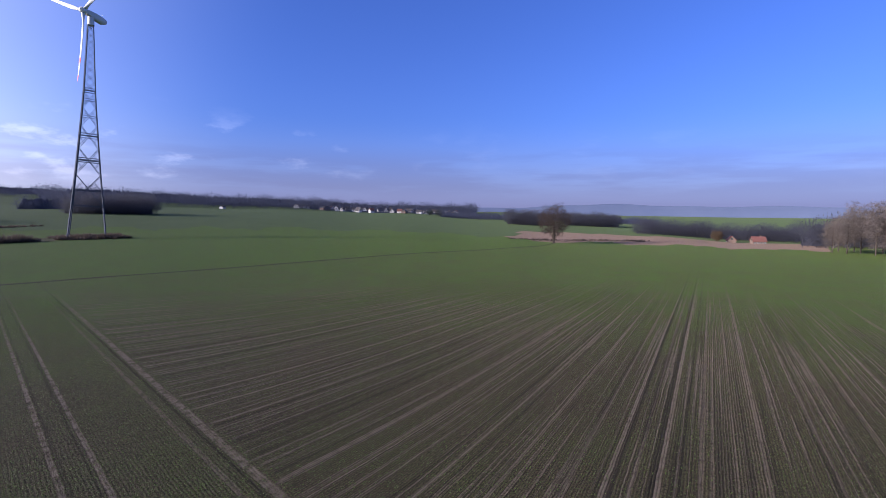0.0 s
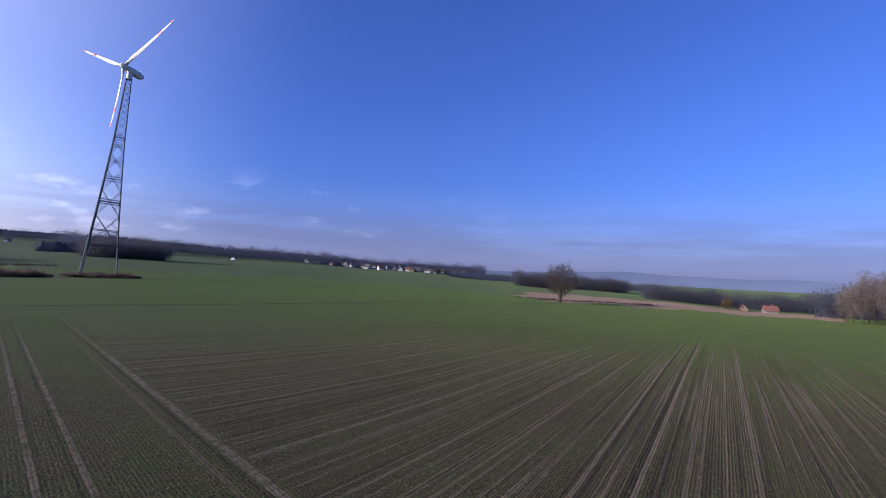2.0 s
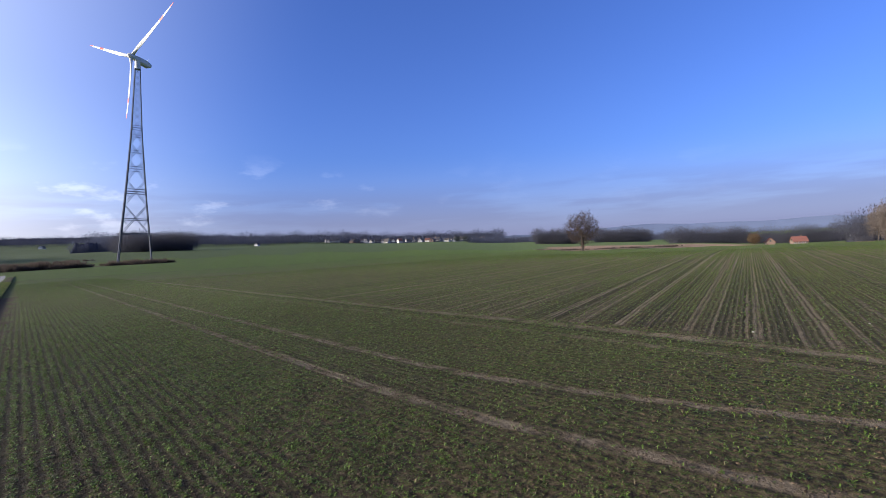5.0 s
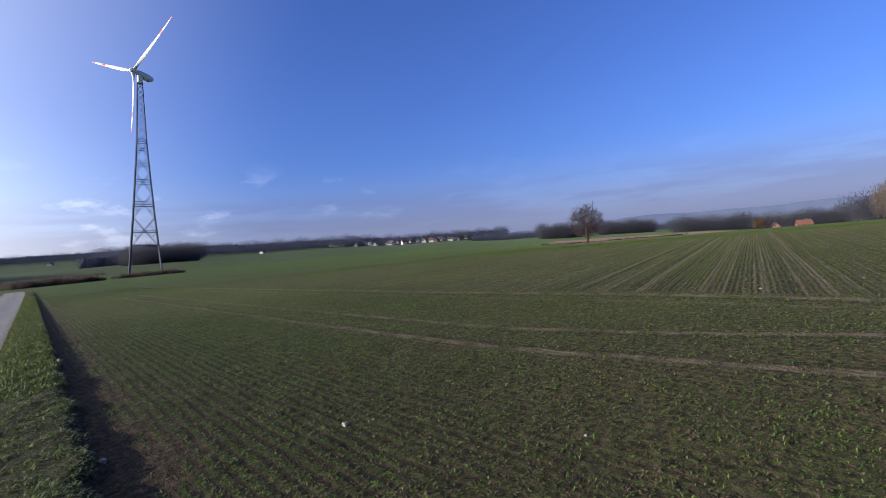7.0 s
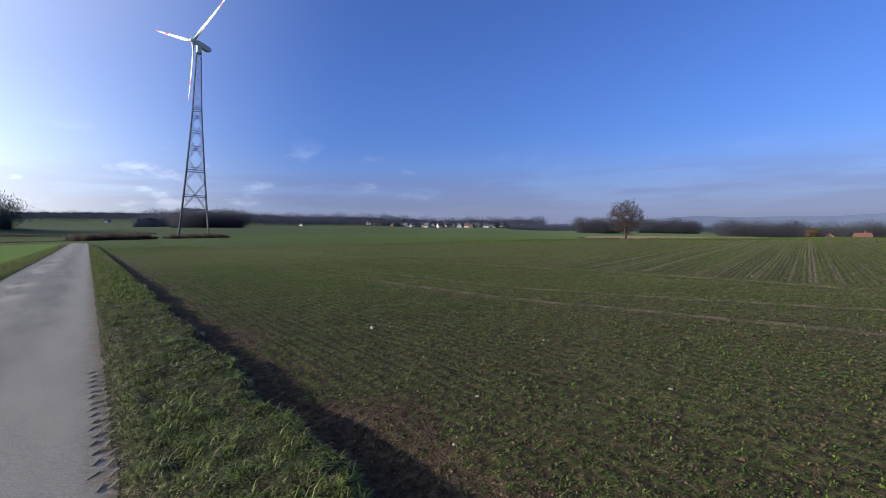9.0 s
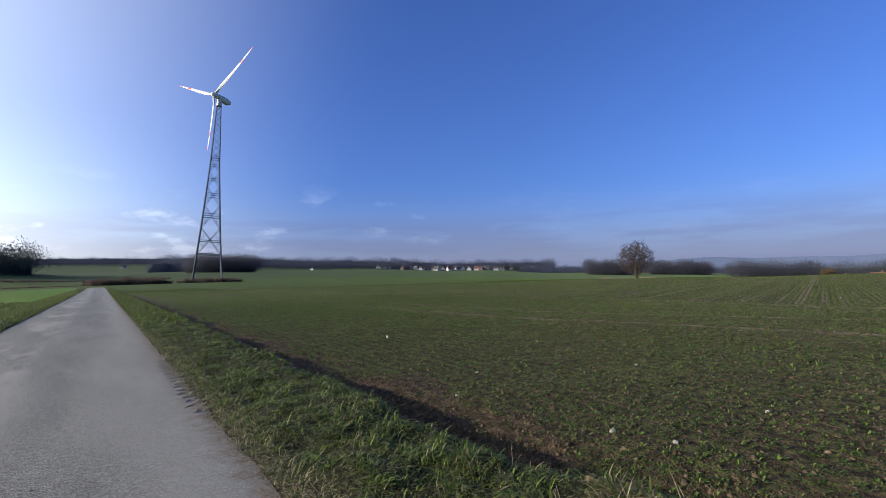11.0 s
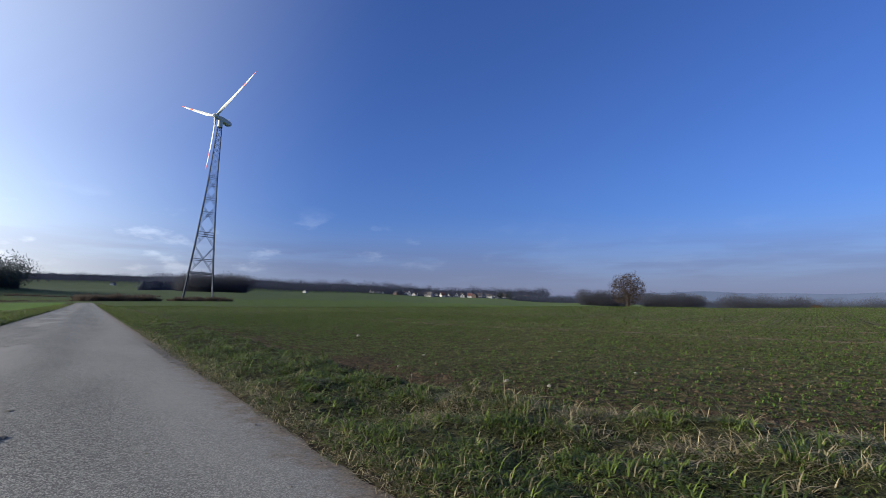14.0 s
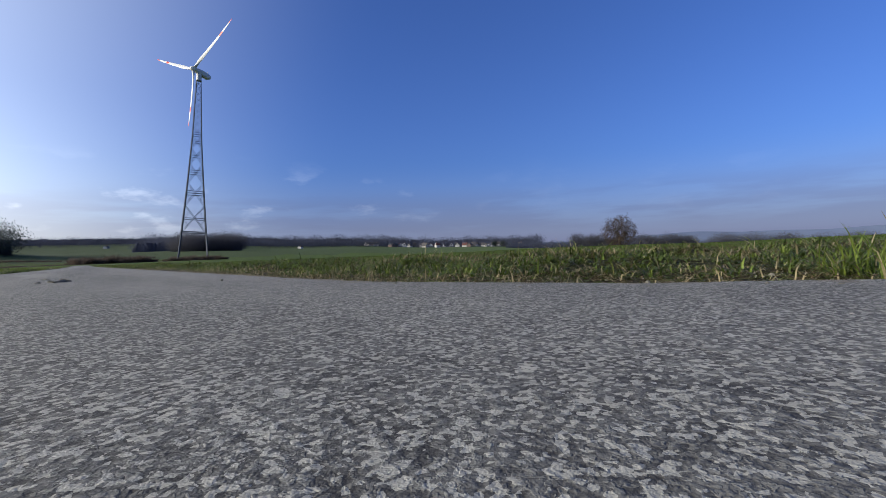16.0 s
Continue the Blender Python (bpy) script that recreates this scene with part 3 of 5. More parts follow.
def height(x, y):
    x, y = np.asarray(x, dtype=float), np.asarray(y, dtype=float)
    s = inverse(x, y)
    fade = np.clip((170 - y) / 40, 0, 1) * np.clip((y + 60) / 30, 0, 1)
    off = np.where((s > 1.2) & (s < 1.95), 0.062, np.where((s < -1.05) | (s > 1.1), 0.022, 0.0)) * np.clip((np.abs(s) - 1.0) * 3, 0, 1)
    dip = 0.12 * np.exp(-((s - 2.6) / 0.45) ** 2) * np.clip((9.0 - y) / 5.0, 0, 1) * fade
    return land(x, y) + np.interp(s, S_PROFILE, Z_PROFILE) * fade - dip + off * lumps(x, y)


def polar(az, r):
    return r * math.sin(radians(az)), r * math.cos(radians(az))


def on_land(az, r):
    x, y = polar(az, r)
    return x, y, float(land(x, y))

# ---------------------------------------------------------------- ground and road
def growing(start, step, grow, end):
    out, v = [], start
    while v < end:
        out.append(v)
        v += step
        step *= grow
    return out + [end]


right = list(np.arange(1.1, 4.2, 0.1)) + growing(4.2, 0.14, 1.045, 4500)
left = [-v for v in growing(1.06, 0.12, 1.07, 4500)][::-1]
cols = np.array(left + [-1.0, -0.5, 0.0, 0.5, 1.0] + right)
rows_y = np.array([-v for v in growing(3.0, 0.25, 1.09, 4000)][::-1] + list(np.arange(-2.8, 14.0, 0.2)) + growing(14.0, 0.22, 1.035, 4500))
gs, gy = np.meshgrid(cols, rows_y)
gx = across(gs, gy)
gz = height(gx, gy)
nr, nc = gs.shape
idx = np.arange(nr * nc).reshape(nr, nc)
quads = np.stack([idx[:-1, :-1], idx[:-1, 1:], idx[1:, 1:], idx[1:, :-1]], -1).reshape(-1, 4)
ground_mesh = mesh_np("ground", np.stack([gx, gy, gz], -1).reshape(-1, 3), quads, M_GROUND, True)
# what grows where
ga, gr = np.degrees(np.arctan2(gx, gy)).ravel(), np.hypot(gx, gy).ravel()
gsr, gyr, gxr = gs.ravel(), gy.ravel(), gx.ravel()
wave = 12 * np.sin(ga * 0.7) + 6 * np.sin(ga * 1.9 + 1)
zone = np.zeros((nr * nc, 4), dtype=np.float32)
zone[:, 3] = 1 - ((gsr > 2.08) & (gsr < 3.3 + 0.25 * np.sin(gyr * 1.3) + 0.2 * np.sin(gyr * 3.1)) & (gyr < 60))
zone[:, 0] = ((ga > 54.5) & (ga < 86) & (gr > 318 + wave - 0.6 * (86 - ga)) & (gr < 440 + 6.0 * np.clip(72 - ga, 0, 13))).astype(float)
zone[:, 1] = (((ga > -60) & (ga < 56) & (gr > 330 + wave)) | ((ga > 56) & (gr > 440)) | ((gsr < -2.6) & (gyr < 170))).astype(float)
zone[:, 2] = (((gsr > 1.13) & (gsr < 2.08) & (gyr < 150)) | ((gsr < -1.0) & (gsr > -2.5) & (gyr < 150))
              | ((ga > -30) & (ga < 8) & (gr > 235) & (gr < 262))).astype(float)
attr = ground_mesh.color_attributes.new("zone", "FLOAT_COLOR", "POINT")
attr.data.foreach_set("color", zone.ravel())
ground = tagged(new("ground", ground_mesh), "winter cereal field on brown soil with drill rows and wheel tracks", "field", kind="structure")

road_y = np.array(list(np.arange(-14, -2, 0.5)) + list(np.arange(-2.0, 12.0, 0.12)) + growing(12.0, 0.15, 1.05, 170))
road_t = np.linspace(-1, 1, 19)
rt, ry_ = np.meshgrid(road_t, road_y)
ragged = 0.012 * np.sin(ry_ * 4.1 + np.sin(ry_ * 1.7)) + 0.010 * np.sin(ry_ * 9.7 + 2 * np.sin(ry_ * 2.3)) + 0.006 * np.sin(ry_ * 26.0)
rl, rr_ = edge_left(ry_), edge_right(ry_)
rx_ = rl + (rr_ - rl) * (rt + 1) / 2 + ragged * np.clip((np.abs(rt) - 0.8) * 5, 0, 1) * np.sign(rt)
rz_ = land(rx_, ry_) + 0.012 * (1 - rt ** 2) - 0.012 * np.clip((np.abs(rt) - 0.90) * 10, 0, 1)
top = np.stack([rx_, ry_, rz_], -1).reshape(-1, 3)
nrr, ncc = rt.shape
idr = np.arange(nrr * ncc).reshape(nrr, ncc)
rq = np.stack([idr[:-1, :-1], idr[:-1, 1:], idr[1:, 1:], idr[1:, :-1]], -1).reshape(-1, 4)
rim = top.copy()
rim[:, 2] -= 0.0005
low_v = top.copy()
low_v[:, 2] -= 0.07
skirt = []
for col in (0, ncc - 1):
    a, b = idr[:-1, col], idr[1:, col]
    skirt.append(np.stack([a, b, b + nrr * ncc, a + nrr * ncc], -1) + nrr * ncc)
road = tagged(new("road", mesh_np("road", np.concatenate([top, rim, low_v]), np.concatenate([rq] + skirt), M_ASPHALT, True)),
              "narrow worn grey asphalt farm road with dusty edges", "road", kind="structure")

# far hills that close the view
hill_az = np.linspace(-180, 180, 361)
hv, hf = [], []
for i, a in enumerate(hill_az):
    ridge = 55 + 16 * math.sin(a * 0.11 + 0.6) + 9 * math.sin(a * 0.31) + 4 * math.sin(a * 0.83 + 2)
    tilt = float(np.interp(a, [-180, -60, 0, 30, 50, 66, 80, 100, 180], [30, 0, -20, -20, 0, 8, 15, 0, 30]))
    for r, hgt in ((4300, -150.0), (4200, ridge + tilt), (4600, -150.0)):
        px, py = polar(a, r)
        hv.append((px, py, hgt))
for i in range(len(hill_az) - 1):
    for k in range(2):
        hf.append((3 * i + k, 3 * i + 3 + k, 3 * i + 4 + k, 3 * i + 1 + k))
tagged(new("backdrop", mesh_np("backdrop", hv, hf, M_HILL, True)), "wooded hills on the horizon tinted blue as haze", "hills", kind="structure")

# ---------------------------------------------------------------- wind turbine
def wind_turbine(x, y, hub_h, radius, heading, phase):
    z0 = float(land(x, y))
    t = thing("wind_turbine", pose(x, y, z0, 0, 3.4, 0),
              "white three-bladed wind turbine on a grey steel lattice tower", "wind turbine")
    top_z = hub_h - z0 - 4.2
    turn = radians(-10)

    def half(z):
        """Half the tower's width at height z."""
        return float(np.interp(z, [0, 0.33 * top_z, 0.66 * top_z, top_z], [6.4, 4.0, 2.05, 0.95]))

    def corner(k, z):
        a = turn + math.pi / 4 + k * math.pi / 2
        w = half(z) * math.sqrt(2)
        return Vector((w * math.cos(a), w * math.sin(a), z))

    levels = [top_z * q for q in (0, 0.152, 0.30, 0.425, 0.53, 0.615, 0.69, 0.735, 0.775, 0.81, 0.843, 0.875, 0.906, 0.937, 0.968, 1.0)]
    for k in range(4):
        bm = bmesh.new()
        for a, b in zip(levels[:-1], levels[1:]):
            beam(bm, corner(k, a), corner(k, b), float(np.interp(a, [0, top_z], [0.50, 0.28])))
        leg = part("leg", bm, t, "", M_STEEL)
        bm = bmesh.new()
        foot = corner(k, 0)
        box(bm, foot.x, foot.y, 0.15, 1.9, 1.9, 1.1, 0.08)
        part("footing", bm, leg, "concrete footing", M_CONCRETE)
    for i, (a, b) in enumerate(zip(levels[:-1], levels[1:])):
        thick = float(np.interp(a, [0, top_z], [0.24, 0.13]))
        for k in range(4):
            q = (k + 1) % 4
            if i == 0:
                continue
            bm = bmesh.new()
            beam(bm, corner(k, a), corner(q, b), thick)
            beam(bm, corner(q, a), corner(k, b), thick)
            mid_a, mid_b = (corner(k, a) + corner(k, b)) / 2, (corner(q, a) + corner(q, b)) / 2
            hub_mid = (corner(k, a) + corner(q, b) + corner(q, a) + corner(k, b)) / 4
            if b - a > 6:
                for m_, c_ in ((mid_a, corner(k, a)), (mid_a, corner(k, b)), (mid_b, corner(q, a)), (mid_b, corner(q, b))):
                    beam(bm, m_, (c_ + hub_mid) / 2, thick * 0.6)
            part("cross_brace", bm, t, "", M_STEEL)
            # girts: one at the lowest panel's top, then through the middle of each cross, and a doubled one under the narrow mast
            at = (a if i in (1, 6) else (a + b) / 2)
            bars = [(at, 2.0 if i in (1, 2, 6) else 1.4)] if i < 7 else []
            if i in (1, 2, 3, 6):
                bars.append((at + (1.1 if i > 1 else (b - a) / 2), 1.6))
            for z, wide in bars:
                bm = bmesh.new()
                beam(bm, corner(k, z), corner(q, z), thick * wide)
                part("girt", bm, t, "", M_STEEL)
    # ladder up one leg
    bm = bmesh.new()
    for side in (-0.25, 0.25):
        off = Vector((side, 0.35, 0))
        for a, b in zip(levels[:-1], levels[1:]):
            beam(bm, corner(2, a) + off, corner(2, b) + off, 0.09)
    for k in range(int(top_z / 1.2)):
        c = corner(2, k * 1.2)
        beam(bm, c + Vector((-0.25, 0.35, 0)), c + Vector((0.25, 0.35, 0)), 0.06)
    part("ladder", bm, t, "", M_STEEL)
    # adapter on top of the lattice
    bm = bmesh.new()
    bmesh.ops.create_cone(bm, cap_ends=True, segments=24, radius1=1.25, radius2=1.1, depth=3.6, matrix=Matrix.Translation((0, 0, top_z + 1.6)))
    part("tower_head", bm, t, "white tubular tower head", M_WHITE)
    # nacelle along the rotor axis
    head = Matrix.Translation((0, 0, hub_h - z0)) @ pose(0, 0, 0, 0, 0, -heading) @ pose(0, 0, 0, 8)
    bm = bmesh.new()
    stations = [(2.1, 0.9, 0.95), (0.8, 1.2, 1.25), (-1.6, 1.35, 1.42), (-4.0, 1.3, 1.35), (-5.6, 1.1, 1.05), (-6.1, 0.85, 0.7)]
    rings = []
    for yy, w, h in stations:
        ring = []
        for k in range(16):
            a = 2 * math.pi * k / 16
            c, s = math.cos(a), math.sin(a)
            ring.append(bm.verts.new((w * math.copysign(abs(c) ** 0.55, c), yy, h * math.copysign(abs(s) ** 0.55, s) + 0.15)))
        rings.append(ring)
    for r0, r1 in zip(rings[:-1], rings[1:]):
        for k in range(16):
            bm.faces.new((r0[k], r0[(k + 1) % 16], r1[(k + 1) % 16], r1[k]))
    bm.faces.new(rings[0])
    bm.faces.new(rings[-1][::-1])
    bmesh.ops.recalc_face_normals(bm, faces=bm.faces)
    bm.transform(head)
    nacelle = part("nacelle", bm, t, "white nacelle with grey underside", M_WHITE)
    bm = bmesh.new()
    box(bm, 0, -2.2, -1.22, 1.9, 5.4, 0.28, 0.1)
    bm.transform(head)
    part("underside_cover", bm, nacelle, "grey underside cover", M_GREY)
    bm = bmesh.new()
    beam(bm, (0.4, -4.6, 1.3), (0.4, -4.6, 2.9), 0.08)
    beam(bm, (0.1, -4.6, 2.7), (0.7, -4.6, 2.7), 0.08)
    bm.transform(head)
    part("wind_mast", bm, nacelle, "", M_GREY)
    # hub and blades
    bm = bmesh.new()
    prof = [(1.9, 1.25), (2.4, 1.42), (3.4, 1.40), (4.2, 1.05), (4.7, 0.5), (4.85, 0.05)]
    rings = [[bm.verts.new((w * math.cos(2 * math.pi * k / 20), yy, w * math.sin(2 * math.pi * k / 20))) for k in range(20)] for yy, w in prof]
    for r0, r1 in zip(rings[:-1], rings[1:]):
        for k in range(20):
            bm.faces.new((r0[k], r0[(k + 1) % 20], r1[(k + 1) % 20], r1[k]))
    bmesh.ops.recalc_face_normals(bm, faces=bm.faces)
    bm.transform(head)
    hub = part("hub", bm, t, "", M_WHITE)
    st = [(0.9, 0.75, 0.75, 0), (2.0, 0.75, 0.7, 2), (4.5, 1.15, 0.5, 14), (7.0, 1.38, 0.34, 12), (12, 1.15, 0.24, 8), (17, 0.95, 0.18, 5),
          (20.0, 0.82, 0.15, 4), (22.5, 0.72, 0.13, 3), (25, 0.6, 0.10, 2), (27.5, 0.46, 0.075, 1), (29.3, 0.28, 0.05, 0), (30.0, 0.06, 0.02, 0)]
    for b in range(3):
        bm = bmesh.new()
        rings = []
        for rr, chord, th, tw in st:
            rr, chord = rr * radius / 30.0, chord * 0.70
            ring = []
            for k in range(14):
                a = 2 * math.pi * k / 14
                cx = chord * math.cos(a) + (0.28 * chord if rr > 3 else 0.12 * chord)
                cy = th * math.sin(a) * (0.6 + 0.4 * math.cos(a) if rr > 3 else 1.0)
                w = radians(tw + 4)
                bend = 0.0011 * rr * rr
                ring.append(bm.verts.new((cx * math.cos(w) - cy * math.sin(w), 3.1 + bend + cx * math.sin(w) + cy * math.cos(w), rr)))
            rings.append(ring)
        for i, (r0, r1) in enumerate(zip(rings[:-1], rings[1:])):
            for k in range(14):
                f = bm.faces.new((r0[k], r0[(k + 1) % 14], r1[(k + 1) % 14], r1[k]))
                f.smooth = True
                f.material_index = 1 if i in (6, 9, 10) else 0
        bm.faces.new(rings[-1])
        bmesh.ops.recalc_face_normals(bm, faces=bm.faces)
        bm.transform(head @ pose(0, 0, 0, 0, phase + 120 * b, 0))
        ob = part("blade", bm, t, "white blade with red bands near its tip", M_WHITE)
        ob.data.materials.append(M_RED)
    return t


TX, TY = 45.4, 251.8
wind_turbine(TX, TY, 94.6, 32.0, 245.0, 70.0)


# ---------------------------------------------------------------- trees
def skeleton(h, width, base, seed, count=500, leader=0.6, stem=0.30, foot=(0.0, 0.0)):
    """A bare tree grown towards points of its crown: tapered segments and the ends of its twigs.
    base: where the crown begins; leader: how far up the stem runs; stem: its radius at the foot."""
    rng = np.random.default_rng(seed)
    steps = 7
    pos = [np.array([foot[0], foot[1], -0.3])]
    parent = [-1]
    for k in range(1, steps + 1):
        z = h * leader * k / steps
        pos.append(np.array([foot[0] * (1 + 0.5 * z / h), foot[1], z]) + rng.normal(0, 0.02 * h / steps, 3) * [1, 1, 0])
        parent.append(k - 1)
    d = rng.normal(0, 1, (count, 3))
    d /= np.linalg.norm(d, axis=1, keepdims=True)
    rad = rng.uniform(0.02, 1.0, (count, 1)) ** 0.40
    lump_ = 1 + 0.16 * np.sin(d[:, :1] * 5 + seed) + 0.12 * np.sin(d[:, 1:2] * 7 + 2 * seed)
    goal = d * rad * lump_ * np.array([width / 2, width / 2, (h - base) / 2]) + np.array([foot[0], foot[1], (h + base) / 2])
    goal = goal[np.argsort(np.linalg.norm(goal - np.array([foot[0], foot[1], h * leader * 0.7]), axis=1))]
    for g in goal:
        q = np.array(pos)
        dist = np.linalg.norm(q - g, axis=1) + 0.55 * np.maximum(0, q[:, 2] - g[2]) + 100.0 * (q[:, 2] < base * 0.55)
        n = int(np.argmin(dist))
        a = pos[n]
        ln = np.linalg.norm(g - a)
        bits = 1 if ln < 1.2 else (2 if ln < 3.5 else 4)
        for k in range(1, bits + 1):
            t = k / bits
            p = a + (g - a) * t + np.array([0, 0, 0.10 * ln * math.sin(math.pi * t)]) + rng.normal(0, 0.05 * ln / bits, 3) * (k < bits)
            pos.append(p)
            parent.append(n)
            n = len(pos) - 1
    load = np.zeros(len(pos))
    kids = np.zeros(len(pos), dtype=int)
    for k in range(len(pos) - 1, 0, -1):
        if kids[k] == 0:
            load[k] += 1
        load[parent[k]] += load[k]
        kids[parent[k]] += 1
    radius = np.maximum(stem * (load / load[0]) ** 0.46, 0.018)
    segs = [(*pos[parent[k]], radius[parent[k]] if parent[k] < steps else min(radius[parent[k]], radius[k] * 1.5), *pos[k], radius[k]) for k in range(1, len(pos))]
    tips = [(Vector(pos[k]), (Vector(pos[k]) - Vector(pos[parent[k]])).normalized()) for k in range(steps + 1, len(pos))]
    return segs, tips


def twig_mesh(name, tips, length, width, per, seed, mat):
    """Fine twigs: thin three-cornered slivers round the ends of the branches."""
    rng = np.random.default_rng(seed)
    p = np.array([t[0] for t in tips])
    d = np.array([t[1] for t in tips])
    p, d = np.repeat(p, per, 0), np.repeat(d, per, 0)
    n = len(p)
    d = d + rng.normal(0, 0.75, (n, 3))
    d /= np.linalg.norm(d, axis=1, keepdims=True)
    p = p + rng.normal(0, length * 0.22, (n, 3))
    w = np.cross(d, rng.normal(0, 1, (n, 3)))
    w /= np.linalg.norm(w, axis=1, keepdims=True)
    ln = length * rng.uniform(0.5, 1.2, (n, 1))
    v = np.stack([p - w * width, p + w * width, p + d * ln], 1).reshape(-1, 3)
    return mesh_np(name, v, np.arange(3 * n).reshape(-1, 3), mat)


def leaf_mesh(name, tips, size, per, spread, seed, mat):
    """Small leaves left on the twigs."""
    rng = np.random.default_rng(seed)
    p = np.repeat(np.array([t[0] for t in tips]), per, 0)
    n = len(p)
    p = p + rng.normal(0, spread, (n, 3))
    a = rng.normal(0, 1, (n, 3))
    a /= np.linalg.norm(a, axis=1, keepdims=True)
    b = np.cross(a, rng.normal(0, 1, (n, 3)))
    b /= np.linalg.norm(b, axis=1, keepdims=True)
    s = size * rng.uniform(0.6, 1.3, (n, 1))
    v = np.stack([p - a * s, p + b * s * 0.6, p + a * s, p - b * s * 0.6], 1).reshape(-1, 3)
    return mesh_np(name, v, np.arange(4 * n).reshape(-1, 4), mat)


def tree_from(segs, tips, label, group="", twig=(1.6, 0.035, 6), leaf=None, seed=1, name="tree", bare=M_TWIG):
    t = thing(name, Matrix(), label, "tree", group)
    v, f = tubes(segs, 5)
    part("trunk", mesh_np("trunk", v, f, M_BARK, True), t, "")
    part("crown", twig_mesh("crown", tips, *twig, seed, bare), t, "")
    if leaf:
        part("foliage", leaf_mesh("foliage", tips, *leaf, seed + 5, M_RUST), t, "withered rust-brown leaves")
    return t


# the solitary tree: two stems close together, a broad round crown
segs_a, tips_a = skeleton(22.0, 18.5, 3.4, 11, 760, 0.55, 0.50, (1.3, 0.0))
segs_b, tips_b = skeleton(20.0, 17.0, 2.8, 23, 640, 0.55, 0.46, (-2.0, 0.5))
lone = tree_from(segs_a + segs_b, tips_a + tips_b, "solitary broad bare tree with two stems and some rust-brown leaves",
                 twig=(1.4, 0.030, 5), leaf=(0.15, 1, 0.5), seed=3)
lx, ly, lz = 247.5, 143.2, float(land(247.5, 143.2))
lone.matrix_world = pose(lx, ly, lz, 0, 0, 30) @ Matrix.Scale(1.08, 4)

# tall bare trees at the field's end
tall_protos = []
for k in range(3):
    sg, tp = skeleton(21.0 + 2 * k, 11.5 + k, 4.0, 40 + k, 420, 0.85, 0.28)
    tall_protos.append(tree_from(sg, tp, "tall bare tree in a row at the field's edge", "bare trees at the field's edge", (1.9, 0.05, 8), None, 60 + k, bare=M_TWIG_PALE))
spots = [(86.0, 300, 0.8), (87.0, 292, 0.9), (88.0, 306, 1.0), (88.9, 285, 1.02), (90.2, 300, 1.08), (91.6, 280, 1.1), (93.0, 295, 1.12), (94.6, 276, 1.1), (96.2, 300, 1.0), (86.5, 318, 0.85), (87.6, 322, 0.95), (89.5, 315, 1.0), (90.9, 308, 1.05), (92.3, 312, 1.1), (93.8, 305, 1.1), (95.4, 310, 1.05)]
for i, (a, r, s) in enumerate(spots):
    gx_, gy_, gz_ = on_land(a, r)
    m = pose(gx_, gy_, gz_ - 0.1, 0, 0, 47 * i) @ Matrix.Diagonal((s, s, s, 1))
    if i < 3:
        tall_protos[i].matrix_world = m
    else:
        c = copy_thing(tall_protos[i % 3], pose(gx_, gy_, gz_ - 0.1, 0, 0, 47 * i))
        c.scale = (s, s, s)


